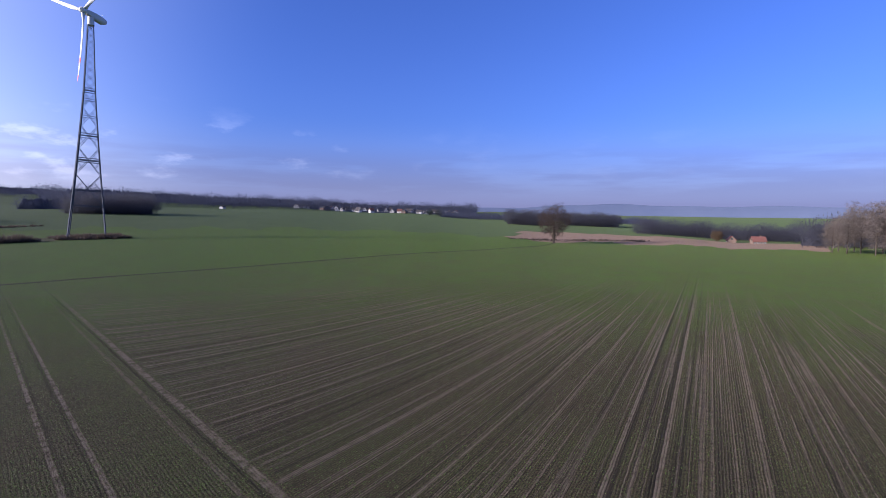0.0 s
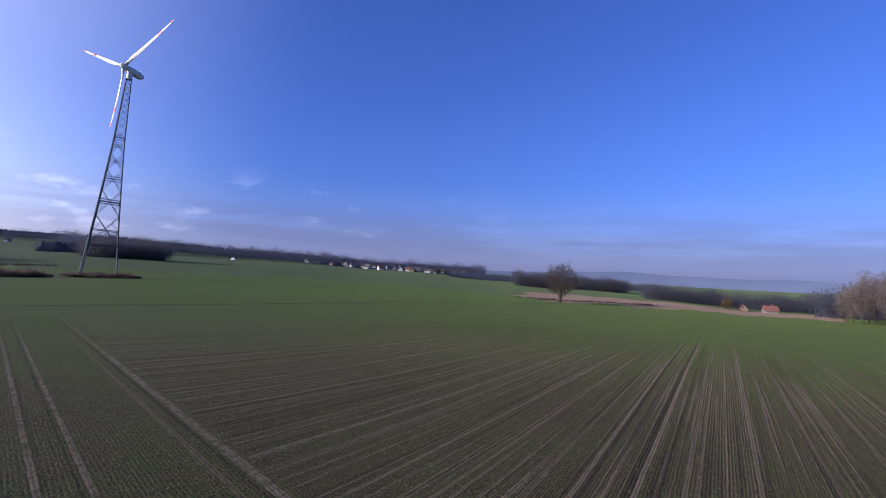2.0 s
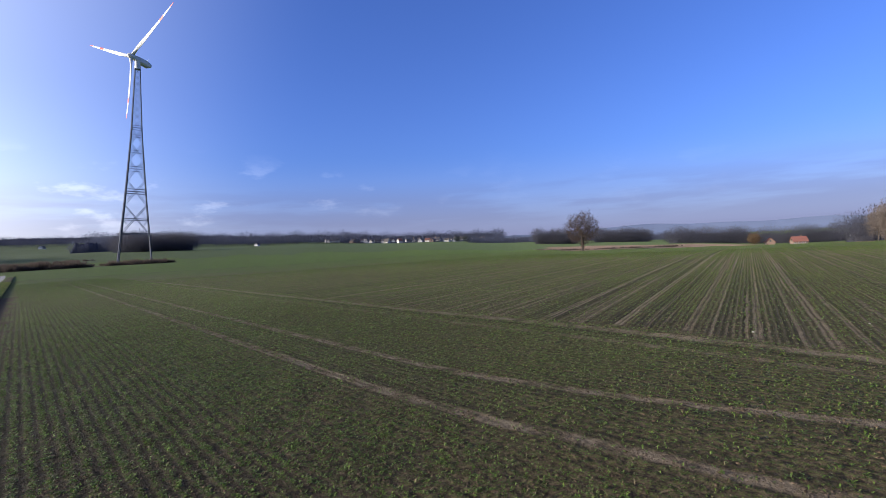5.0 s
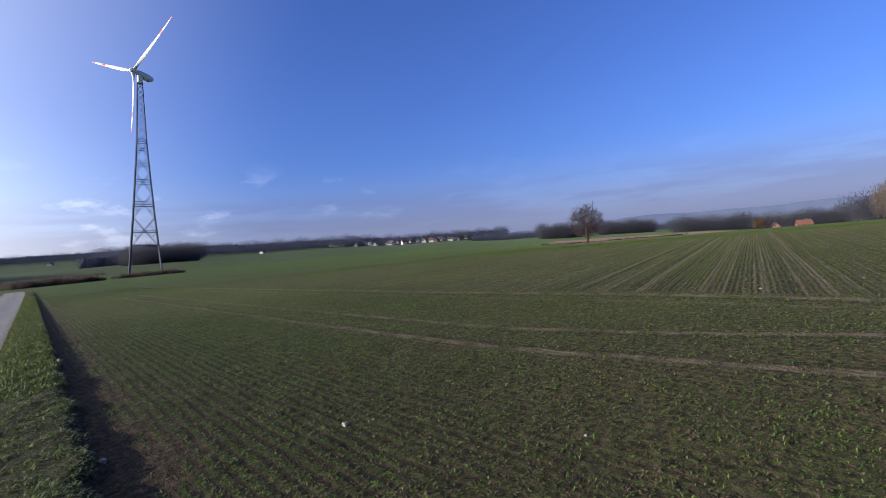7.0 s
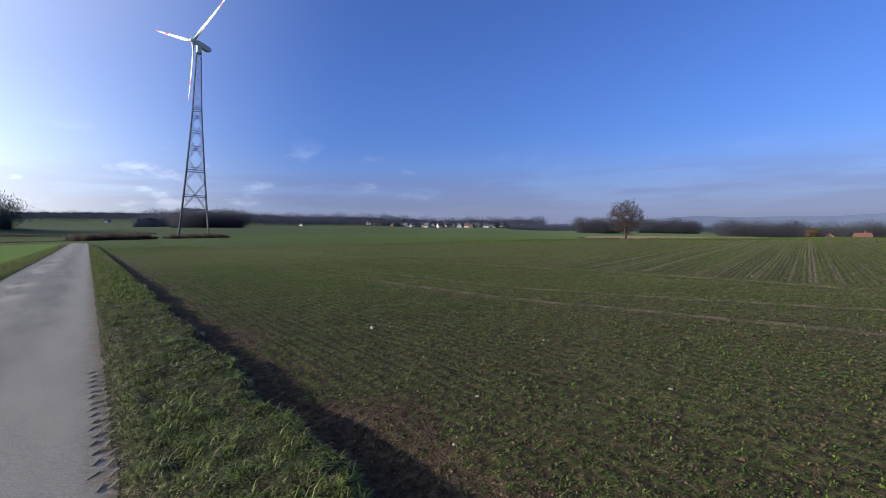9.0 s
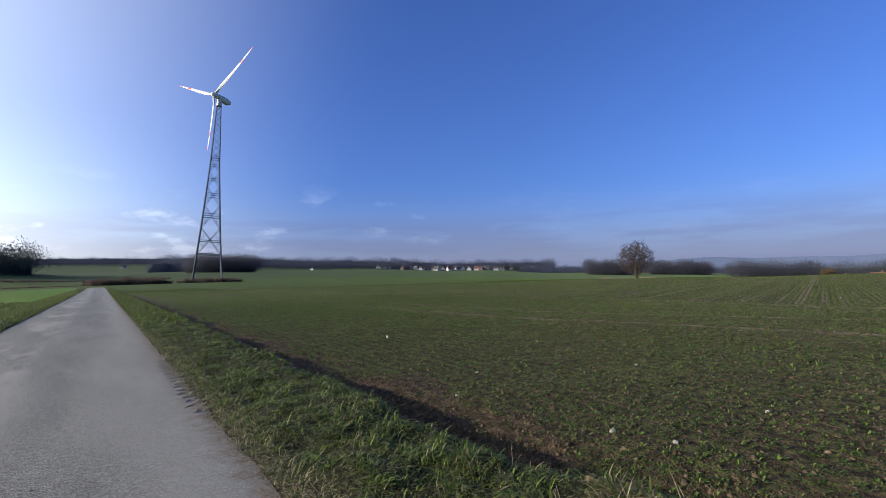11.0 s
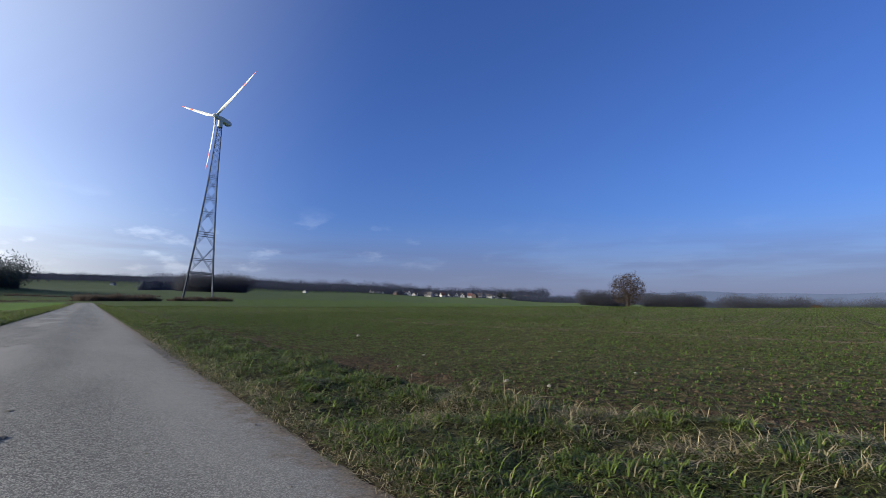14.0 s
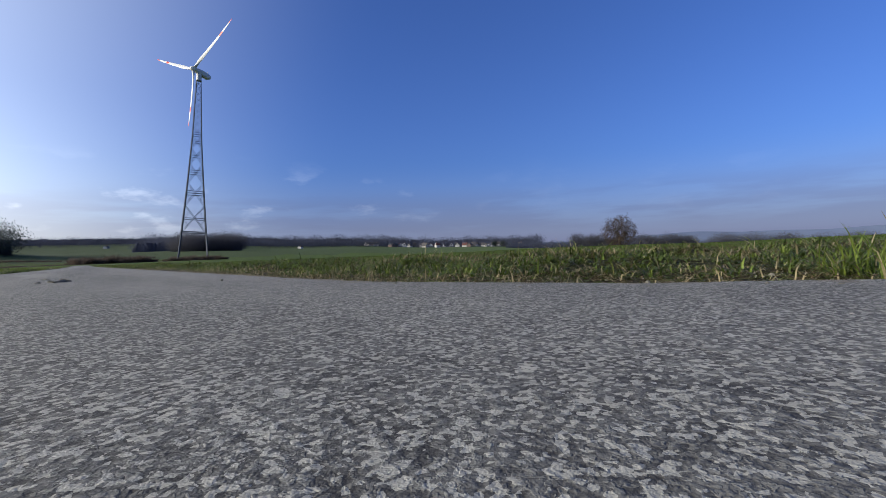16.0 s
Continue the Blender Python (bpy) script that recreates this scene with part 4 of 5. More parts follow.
def wood(name, a0, a1, r0, depth, h, count, seed, mat, label, category="wood", slim=0.46, spikes=70, fill=0.80, fuzz=0.65, fine=1.0):
    """A stretch of far woodland: many trees, each a stem and a loose crown of slivers."""
    rng = np.random.default_rng(seed)
    az = np.radians(rng.uniform(a0, a1, count))
    r = r0 + depth * rng.uniform(0, 1, count)
    x, y = r * np.sin(az), r * np.cos(az)
    z = land(x, y)
    hh = h * rng.uniform(0.55, 1.16, count) * (1 + 0.07 * np.sin(np.degrees(az) * 2.3 + seed) + 0.04 * np.sin(np.degrees(az) * 7.1))
    cw = hh * slim * rng.uniform(0.8, 1.3, count)
    n = count * spikes
    # points inside the crowns
    d = rng.normal(0, 1, (count, spikes, 3))
    d /= np.linalg.norm(d, axis=2, keepdims=True)
    rad = rng.uniform(0.15, 1.0, (count, spikes, 1)) ** 0.5
    c = np.stack([x, y, z + hh * 0.48], -1)[:, None, :]
    scale = np.stack([cw, cw, hh * 0.48], -1)[:, None, :]
    p = (c + d * rad * scale).reshape(-1, 3)
    grow = d.reshape(-1, 3) * 0.6 + rng.normal(0, 0.35, (n, 3)) + np.array([0, 0, 0.8])
    grow /= np.linalg.norm(grow, axis=1, keepdims=True)
    w = np.cross(grow, rng.normal(0, 1, (n, 3)))
    w /= np.linalg.norm(w, axis=1, keepdims=True)
    ln = np.repeat(hh, spikes)[:, None] * rng.uniform(0.05, 0.15, (n, 1)) * fuzz
    wd = np.repeat(hh, spikes)[:, None] * rng.uniform(0.008, 0.020, (n, 1)) * fine
    v1 = np.stack([p - w * wd, p + w * wd, p + grow * ln], 1).reshape(-1, 3)
    # added wall closes the wood behind its first trees, as its dark interior
    steps = max(12, int((a1 - a0) * 14))
    back_a = np.radians(np.linspace(a0 + 0.05, a1 - 0.05, steps))
    rise = h * fill * np.clip(np.sin(np.linspace(0, math.pi, steps)) * 4, 0.25, 1) * rng.uniform(0.72, 1.0, steps)
    rows3 = []
    for out_r, tall in ((0.55, 0.0), (0.60, 1.0), (0.75, 1.0), (0.80, 0.0)):
        bx, by = (r0 + depth * out_r) * np.sin(back_a), (r0 + depth * out_r) * np.cos(back_a)
        rows3.append(np.stack([bx, by, land(bx, by) - 0.5 + tall * rise], -1))
    v3 = np.concatenate(rows3)
    k3 = np.arange(steps - 1)
    f3 = np.concatenate([np.concatenate([np.stack([k3, k3 + 1, k3 + 1 + steps], -1), np.stack([k3, k3 + 1 + steps, k3 + steps], -1)]) + q * steps for q in range(3)])
    # stems
    seg = np.column_stack([x, y, z - 0.5, hh * 0.010, x, y, z + hh * 0.6, hh * 0.004])
    v2, f2 = tubes(seg, 3)
    f2t = np.concatenate([f2[:, [0, 1, 2]], f2[:, [0, 2, 3]]])
    v = np.concatenate([v1, v2, v3])
    f = np.concatenate([np.arange(3 * n).reshape(-1, 3), f2t + 3 * n, f3 + 3 * n + len(v2)])
    return tagged(new(name, mesh_np(name, v, f, mat)), label, category, kind="stuff")


wood("woodland", -34, -4.4, 395, 60, 21, 640, 101, M_WOOD_DARK, "dense dark evergreen wood beyond the field", slim=0.46, spikes=140, fine=0.8, fill=0.86, fuzz=0.45)
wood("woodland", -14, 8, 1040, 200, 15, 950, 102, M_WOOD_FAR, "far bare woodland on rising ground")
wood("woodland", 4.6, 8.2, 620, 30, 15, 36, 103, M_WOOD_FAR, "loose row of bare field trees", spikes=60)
wood("woodland", 8.0, 15.2, 470, 45, 17.5, 260, 104, M_WOOD_NEAR, "dark bare copse behind the turbine", slim=0.5, spikes=220, fine=0.62, fuzz=0.6, fill=0.7)
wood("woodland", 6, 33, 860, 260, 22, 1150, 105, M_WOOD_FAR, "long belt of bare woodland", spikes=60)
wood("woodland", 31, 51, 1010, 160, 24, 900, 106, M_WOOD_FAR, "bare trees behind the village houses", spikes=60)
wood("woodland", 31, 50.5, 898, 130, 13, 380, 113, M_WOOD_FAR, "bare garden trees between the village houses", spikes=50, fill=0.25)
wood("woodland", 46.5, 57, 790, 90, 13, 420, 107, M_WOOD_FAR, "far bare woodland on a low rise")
wood("woodland", 54.6, 59.6, 610, 50, 19, 190, 108, M_WOOD_NEAR, "bare broadleaf copse", spikes=150, fuzz=0.6, fill=0.68)
wood("woodland", 61.5, 67.5, 660, 60, 19, 230, 109, M_WOOD_NEAR, "bare broadleaf copse", spikes=150, fuzz=0.6, fill=0.68)
wood("woodland", 69.2, 84.5, 470, 50, 14.5, 420, 110, M_WOOD_NEAR, "bare wood behind the farmhouse", spikes=200, fine=0.58, fuzz=0.6, fill=0.68)
wood("woodland", 84, 100, 360, 90, 19, 260, 111, M_WOOD_NEAR, "bare wood beyond the field's end", spikes=200, fine=0.58, fuzz=0.6, fill=0.68)
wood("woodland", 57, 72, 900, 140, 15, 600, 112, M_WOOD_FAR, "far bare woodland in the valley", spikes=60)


def scrub(name, x0, y0, x1, y1, wide, h, count, seed, label):
    """Leafless bushes: fans of thin stems from the ground."""
    rng = np.random.default_rng(seed)
    t = rng.uniform(0, 1, count)
    x = x0 + (x1 - x0) * t + rng.normal(0, wide, count)
    y = y0 + (y1 - y0) * t + rng.normal(0, wide, count)
    size = h * (0.45 + 0.55 * np.abs(np.sin(t * 9 + seed))) * rng.uniform(0.7, 1.1, count)
    per = 46
    n = count * per
    base = np.repeat(np.stack([x, y, land(x, y) - 0.05], -1), per, 0) + rng.normal(0, 0.35, (n, 3)) * [1, 1, 0]
    d = rng.normal(0, 0.5, (n, 3)) + [0, 0, 1.0]
    d[:, 2] = np.abs(d[:, 2])
    d /= np.linalg.norm(d, axis=1, keepdims=True)
    ln = np.repeat(size, per)[:, None] * rng.uniform(0.4, 1.0, (n, 1))
    w = np.cross(d, rng.normal(0, 1, (n, 3)))
    w /= np.linalg.norm(w, axis=1, keepdims=True)
    mid_p = base + d * ln * 0.5
    v = np.stack([base, mid_p + w * 0.07, base + d * ln, mid_p - w * 0.07], 1).reshape(-1, 3)
    return tagged(new(name, mesh_np(name, v, np.arange(4 * n).reshape(-1, 4), M_SCRUB)), label, "scrub", kind="stuff")


scrub("scrub", TX - 9, TY - 8, TX + 11, TY - 8, 2.2, 3.2, 150, 5, "brown leafless scrub round the turbine's feet")
scrub("scrub", TX - 9, TY + 6, TX + 11, TY + 6, 2.5, 2.4, 90, 6, "brown leafless scrub round the turbine's feet")
scrub("scrub", 2, 236, 26, 240, 2.2, 4.4, 200, 7, "brown leafless hedge scrub beside the farm road")
scrub("scrub", -60, 232, 0, 236, 1.6, 0.9, 160, 8, "low brown hedge bank across the fields")
scrub("scrub", -130, 330, 40, 345, 2.0, 1.6, 260, 9, "thin dark hedge across the fields")
scrub("scrub", 250, 175, 330, 120, 3.0, 1.6, 160, 12, "low brown scrub behind the solitary tree")


# ---------------------------------------------------------------- houses
def gable_house(az, r, length, width, eaves, ridge, turn, wall_mat, roof_mat, label, windows=4, group="", chimney=True):
    x, y, z = on_land(az, r)
    t = thing("house", pose(x, y, z - 0.3, 0, 0, turn), label, "house", group)
    l2, w2 = length / 2, width / 2
    bm = bmesh.new()
    box(bm, 0, 0, eaves / 2, length, width, eaves)
    for sx in (-1, 1):
        g = [bm.verts.new((sx * l2, -w2, eaves)), bm.verts.new((sx * l2, w2, eaves)), bm.verts.new((sx * l2, 0, ridge)),
             bm.verts.new((sx * (l2 - 0.3), -w2, eaves)), bm.verts.new((sx * (l2 - 0.3), w2, eaves)), bm.verts.new((sx * (l2 - 0.3), 0, ridge))]
        bm.faces.new(g[0:3])
        bm.faces.new(g[3:6])
        for a, b in ((0, 1), (1, 2), (2, 0)):
            bm.faces.new((g[a], g[b], g[b + 3], g[a + 3]))
    bmesh.ops.recalc_face_normals(bm, faces=bm.faces)
    wall = part("wall", bm, t, "", wall_mat)
    bm = bmesh.new()
    over, th = 0.5, 0.25
    slope = (ridge - eaves) / w2
    for sy in (-1, 1):
        low_z = eaves - over * slope
        q = [(-l2 - over, sy * (w2 + over), low_z + 0.05), (l2 + over, sy * (w2 + over), low_z + 0.05), (l2 + over, 0, ridge + 0.05), (-l2 - over, 0, ridge + 0.05)]
        a = [bm.verts.new(v) for v in q]
        b = [bm.verts.new((v[0], v[1], v[2] + th)) for v in q]
        bm.faces.new(a)
        bm.faces.new(b[::-1])
        for k in range(4):
            bm.faces.new((a[k], a[(k + 1) % 4], b[(k + 1) % 4], b[k]))
    bmesh.ops.recalc_face_normals(bm, faces=bm.faces)
    roof = part("roof", bm, t, "", roof_mat)
    if chimney:
        bm = bmesh.new()
        box(bm, length * 0.18, 0.4, ridge + 0.5, 0.8, 0.8, 1.9, 0.05)
        part("chimney", bm, roof, "", M_BRICK)
    for sy in (-1, 1):
        for k in range(windows):
            wx = -l2 + length * (k + 0.5) / windows
            bm = bmesh.new()
            box(bm, wx, sy * (w2 + 0.02), eaves * 0.55, 1.1, 0.12, 1.3)
            win = part("window", bm, t, "", M_PLASTER)
            bm = bmesh.new()
            box(bm, wx, sy * (w2 + 0.06), eaves * 0.55, 0.9, 0.08, 1.1)
            part("pane", bm, win, "", M_PANE)
    for sx in (-1, 1):
        bm = bmesh.new()
        box(bm, sx * (l2 + 0.03), 0, eaves + (ridge - eaves) * 0.3, 0.12, 1.1, 1.3)
        part("window", bm, t, "", M_PANE)
    return t


gable_house(80.6, 425, 8.6, 7, 2.5, 5.6, -62, M_BRICK, M_ROOF, "farmhouse with a red clay tile roof at the wood's edge")
gable_house(78.3, 432, 6.0, 6, 2.4, 5.2, 20, M_BRICK, M_ROOF, "small outbuilding with a red clay tile roof", 2, chimney=False)
gable_house(85.2, 520, 14, 9, 4.5, 8.5, 30, M_PLASTER, M_SLATE, "white house seen beyond the trees", 3)
rng_v = random.Random(77)
for k in range(44):
    a = 28.8 + 20.0 * (k + rng_v.uniform(-0.8, 1.8)) / 44
    r = rng_v.uniform(930, 1060)
    red, white = rng_v.random() < 0.2, rng_v.random() < 0.9
    lab = ("white" if white else "brick") + " village house with a " + ("red" if red else "dark") + " tile roof"
    gable_house(a, r, rng_v.uniform(8, 15), rng_v.uniform(7, 9.5), rng_v.uniform(3.4, 5.2), rng_v.uniform(7, 10), rng_v.uniform(0, 180),
                M_PLASTER if white else M_BRICK, M_ROOF if red else M_SLATE, lab, 3, "village houses")
for a, r, turn in ((21.5, 850, 40), (2.5, 980, 60), (73.0, 640, 30)):
    gable_house(a, r, 8, 6.5, 2.8, 5.2, turn, M_PLASTER, M_SLATE, "lone white farm building among far fields", 3, "far farm buildings")


def small_tree(az, r, h, seed, mat, label):
    sg, tp = skeleton(h, h * 1.05, h * 0.1, seed, 200, 0.5, 0.2)
    x, y, z = on_land(az, r)
    t = thing("tree", pose(x, y, z), label, "tree")
    v, f = tubes(sg, 4)
    part("trunk", mesh_np("trunk", v, f, M_BARK, True), t)
    part("crown", leaf_mesh("crown", tp, 0.30, 12, 0.7, seed, mat), t)
    return t


small_tree(77.0, 425, 8.5, 301, M_OCHRE, "small round tree with ochre leaves beside the farmhouse")
small_tree(46.3, 820, 13, 302, M_WOOD_DARK, "dark round tree before the village")
small_tree(45.2, 830, 12, 303, M_WOOD_DARK, "dark round tree before the village")

# ---------------------------------------------------------------- verge, crop and small things
def blades(x, y, h, w, lean, rng, mat, name, label, category, curl=0.5, base=None):
    """Bent grass blades: a quad and a tip each, joined into one mesh."""
    n = len(x)
    z = height(x, y) - 0.004 if base is None else base
    a = rng.uniform(0, 2 * math.pi, n)
    out = np.stack([np.cos(a), np.sin(a), np.zeros(n)], -1)
    side = np.stack([-np.sin(a), np.cos(a), np.zeros(n)], -1)
    p0 = np.stack([x, y, z], -1)
    up = np.array([0, 0, 1.0])
    ln = lean * rng.uniform(0.3, 1.5, n)
    h = h[:, None]
    p1 = p0 + h * 0.55 * (up * np.cos(ln * 0.6)[:, None] + out * np.sin(ln * 0.6)[:, None])
    p2 = p1 + h * 0.55 * (up * np.cos(ln * (1 + curl))[:, None] + out * np.sin(ln * (1 + curl))[:, None])
    ww = w[:, None] * side
    v = np.stack([p0 - ww, p0 + ww, p1 + ww * 0.8, p1 - ww * 0.8, p2], 1).reshape(-1, 3)
    b = np.arange(n)[:, None] * 5
    f = np.concatenate([b + [0, 1, 2], b + [0, 2, 3], b + [3, 2, 4]])
    return tagged(new(name, mesh_np(name, v, f, mat)), label, category, kind="stuff")


def scatter(rng, s0, s1, y0, y1, per):
    """Points over a stretch of roadside between two lines and two distances."""
    n = int(per * (y1 - y0))
    y = rng.uniform(y0, y1, n)
    s = rng.uniform(s0, s1, n)
    return across(s, y), y, s


def tufts(x, y, h, per, w, rng, mat, name, label, radius=0.022, flop=1.0, lie=0.0):
    """Grass tussocks: blades that spread from one foot, each bent over in three steps."""
    n = len(x) * per
    cx, cy, ch = np.repeat(x, per), np.repeat(y, per), np.repeat(h, per)
    a = rng.uniform(0, 2 * math.pi, n)
    rad = radius * rng.uniform(0, 1, n) ** 0.5 * (ch / 0.09)
    bx, by = cx + rad * np.cos(a), cy + rad * np.sin(a)
    a = a + rng.normal(0, 0.7, n)
    out = np.stack([np.cos(a), np.sin(a), np.zeros(n)], -1)
    side = np.stack([-np.sin(a), np.cos(a), np.zeros(n)], -1)
    ln = ch * rng.uniform(0.45, 1.25, n)
    t0 = np.minimum(rng.uniform(0.15, 1.35, n) + lie, 1.52)
    bend = flop * rng.uniform(0.25, 1.0, n)
    p = np.stack([bx, by, height(bx, by) - 0.006], -1)
    ww = (w * rng.uniform(0.7, 1.3, n))[:, None] * side
    pts = [p - ww, p + ww]
    ang = t0
    for k, share in ((0, 0.40), (1, 0.34)):
        p = p + (ln * share)[:, None] * (np.cos(ang)[:, None] * np.array([0, 0, 1.0]) + np.sin(ang)[:, None] * out)
        pts += [p - ww * (0.95 - 0.25 * k), p + ww * (0.95 - 0.25 * k)]
        ang = ang + bend
    p = p + (ln * 0.32)[:, None] * (np.cos(ang)[:, None] * np.array([0, 0, 1.0]) + np.sin(ang)[:, None] * out)
    pts.append(p)
    v = np.stack(pts, 1)
    v[:, 2:, 2] = np.maximum(v[:, 2:, 2], (height(bx, by) + 0.003)[:, None])
    b = np.arange(n)[:, None] * 7
    f = np.concatenate([b + [0, 1, 3], b + [0, 3, 2], b + [2, 3, 5], b + [2, 5, 4], b + [4, 5, 6]])
    return tagged(new(name, mesh_np(name, v.reshape(-1, 3), f, mat)), label, "grass", kind="stuff")


rg = np.random.default_rng(8)
for y0, y1, per_m, blades_n, ww in ((-2.0, 3.0, 800, 15, 0.0029), (3.0, 7.5, 540, 13, 0.0036), (7.5, 16.0, 250, 9, 0.0056)):
    for share, mat, tone in ((0.47, M_GRASS, "bright green"), (0.53, M_GRASS_DARK, "dark green")):
        x, y, s = scatter(rg, 1.005, 2.08, y0, y1, per_m * share)
        patchy = 0.5 * np.sin(x * 5.1 + 2.0 * np.sin(y * 3.3)) * np.sin(y * 4.3 + x) + 0.75 * np.sin(x * 23 + 2.0 * np.sin(y * 9)) * np.sin(y * 19 + 2.0 * np.sin(x * 11))
        keep = (rg.uniform(0, 1, len(x)) < np.clip((s - 1.02) * 12.0, 0.05, 1)) & (rg.uniform(-0.9, 1.2, len(x)) < 1.6 * patchy + 1.0)
        x, y, s, patchy = x[keep], y[keep], s[keep], patchy[keep]
        tall = 0.062 + 0.004 * np.clip((2.6 - y) / 2, 0, 1) * np.clip((s - 1.2) * 3, 0, 1) + 0.034 * patchy
        hh = np.maximum(tall, 0.022) * np.interp(y, [1.2, 2.6], [0.84, 1.0]) * rg.lognormal(0, 0.30, len(x)) * np.clip((s - 1.0) * 5 + 0.55, 0.5, 1)
        tufts(x, y, hh, blades_n, ww, rg, mat, "grass", tone + " tussocks of verge grass along the road", 0.045, 1.35, 0.18)
gxs, gys, ghs, gws = [], [], [], []
for y0, y1, per, hh, ww in ((16, 40, 1100, 0.085, 0.014), (40, 110, 260, 0.10, 0.032)):
    x, y, s = scatter(rg, 1.06, 2.12, y0, y1, per)
    gxs.append(x), gys.append(y)
    ghs.append(hh * rg.uniform(0.45, 1.3, len(x)))
    gws.append(np.full(len(x), ww))
gxs, gys, ghs, gws = (np.concatenate(q) for q in (gxs, gys, ghs, gws))
for k, mat in ((0, M_GRASS), (1, M_GRASS_DARK), (2, M_GRASS_DARK)):
    blades(gxs[k::3], gys[k::3], ghs[k::3], gws[k::3], 1.2, rg, mat, "grass", "green verge grass along the far stretch of the road", "grass")
gxs, gys, ghs, gws = [], [], [], []
for y0, y1, per, hh, ww in ((-3, 16, 1100, 0.08, 0.007), (16, 40, 600, 0.09, 0.014), (40, 110, 220, 0.11, 0.030)):
    x, y, s = scatter(rg, -2.5, -1.04, y0, y1, per)
    gxs.append(x), gys.append(y)
    ghs.append(hh * rg.uniform(0.5, 1.3, len(x)))
    gws.append(np.full(len(x), ww))
gxs, gys, ghs, gws = (np.concatenate(q) for q in (gxs, gys, ghs, gws))
for k, mat in ((0, M_GRASS), (1, M_GRASS_DARK)):
    blades(gxs[k::2], gys[k::2], ghs[k::2], gws[k::2], 1.0, rg, mat, "grass", "green verge grass along the road", "grass")
# a few taller tussocks at the back of the verge
x, y, s = scatter(rg, 1.45, 2.02, -0.8, 1.6, 26)
tufts(x, y, 0.088 * rg.lognormal(0, 0.22, len(x)), 16, 0.0022, rg, M_GRASS, "grass", "taller tussocks of green grass at the back of the verge", 0.016, 0.8)
x, y, s = scatter(rg, 1.5, 2.06, -1.4, 4.0, 34)
tufts(x, y, 0.074 * rg.lognormal(0, 0.25, len(x)), 9, 0.0013, rg, M_STRAW, "dry_grass", "pale dead stalks standing among the verge grass", 0.02, 0.5)
x, y = 2.17 + rg.normal(0, 0.05, 16), 0.25 + rg.normal(0, 0.06, 16)
tufts(x, y, 0.115 * rg.lognormal(0, 0.25, 16), 18, 0.0018, rg, M_GRASS, "grass", "single taller tussock of green grass at the road's edge", 0.016, 0.7)
# trodden mat of old grass that hides the soil between the tussocks
for y0, y1, per_m, blades_n, ww in ((-2.0, 3.4, 560, 10, 0.0019), (3.4, 9.0, 170, 8, 0.0032)):
    x, y, s = scatter(rg, 1.03, 2.05, y0, y1, per_m)
    tufts(x, y, 0.052 * rg.lognormal(0, 0.3, len(x)), blades_n, ww, rg, M_MAT, "dry_grass", "flattened olive and brown grass matted over the verge", 0.05, 0.3, 0.95)
x, y, s = scatter(rg, 0.95, 1.09, -1.5, 12.0, 120)
keep = np.sin(y * 5.3 + 2 * np.sin(y * 2.1)) + 0.6 * np.sin(y * 13.7) + rg.normal(0, 0.5, len(y)) > (1.04 - s) * 9
x, y = x[keep], y[keep]
tufts(x, y, 0.038 * rg.lognormal(0, 0.3, len(x)), 8, 0.0020, rg, M_MAT, "dry_grass", "ragged fringe of turf creeping over the asphalt", 0.05, 0.4, 0.6)
# dry straw: flattened clumps where the verge widens
straw_x, straw_y = [], []
x, y, s = scatter(rg, 1.40, 2.08, -2.0, 3.4, 21)
for cx, cy in zip(x, y):
    m = rg.integers(14, 34)
    wide = rg.uniform(0.05, 0.13)
    sx_, sy_ = cx + rg.normal(0, wide, m), cy + rg.normal(0, wide, m)
    straw_x.append(sx_), straw_y.append(sy_)
x, y = np.concatenate(straw_x), np.concatenate(straw_y)
tufts(x, y, 0.085 * rg.lognormal(0, 0.3, len(x)), 8, 0.0021, rg, M_STRAW, "dry_grass", "straw-coloured dead grass lying in flat clumps on the verge", 0.04, 0.5, 0.62)
x, y, s = scatter(rg, 0.975, 1.22, -3, 14, 260)
blades(x, y, 0.085 * rg.uniform(0.3, 1.0, len(x)), np.full(len(x), 0.0022), 1.9, rg, M_STRAW, "dry_grass", "dead grass and litter along the asphalt's edge", "grass")

x, y, s = scatter(rg, 0.99, 1.14, -1.6, 9, 110)
tufts(x, y, 0.055 * rg.lognormal(0, 0.3, len(x)), 7, 0.0020, rg, M_STRAW, "dry_grass", "pale dead grass matted along the asphalt's edge", 0.03, 0.5, 0.6)
# cereal seedlings in drill rows
px, py = [], []
for x0, x1, y0, y1, row, gap in ((2.969, 8.5, -1.5, 11, 0.175, 0.016), (2.969, 8.5, 11, 17, 0.175, 0.026), (2.969, 8.5, 17, 26, 0.175, 0.036), (2.969, 8.5, 26, 52, 0.175, 0.070),
                                    (8.569, 16.0, -1, 14, 0.175, 0.042), (8.569, 16.0, 14, 26, 0.175, 0.050), (8.569, 16.0, 26, 52, 0.175, 0.080)):
    xs = np.arange(x0, x1, row)
    for q in xs:
        n = int((y1 - y0) / gap)
        yy = rg.uniform(y0, y1, n)
        xx = q + 0.010 * yy + rg.normal(0, 1, n) * ((0.030 if q < 6.6 else 0.12) + 0.10 * np.clip((8.5 - yy) / 4, 0, 1))
        px.append(xx), py.append(yy)
for v0, v1, u0, u1, row, gap in ((-12, 46, 15.9, 40, 0.15, 0.24),):
    for q in np.arange(v0, v1, row):
        n = int((u1 - u0) / gap)
        uu = rg.uniform(u0, u1, n)
        px.append(uu), py.append(row_line(q, uu) + rg.normal(0, 0.040, n))
px, py = np.concatenate(px), np.concatenate(py)
s = inverse(px, py)
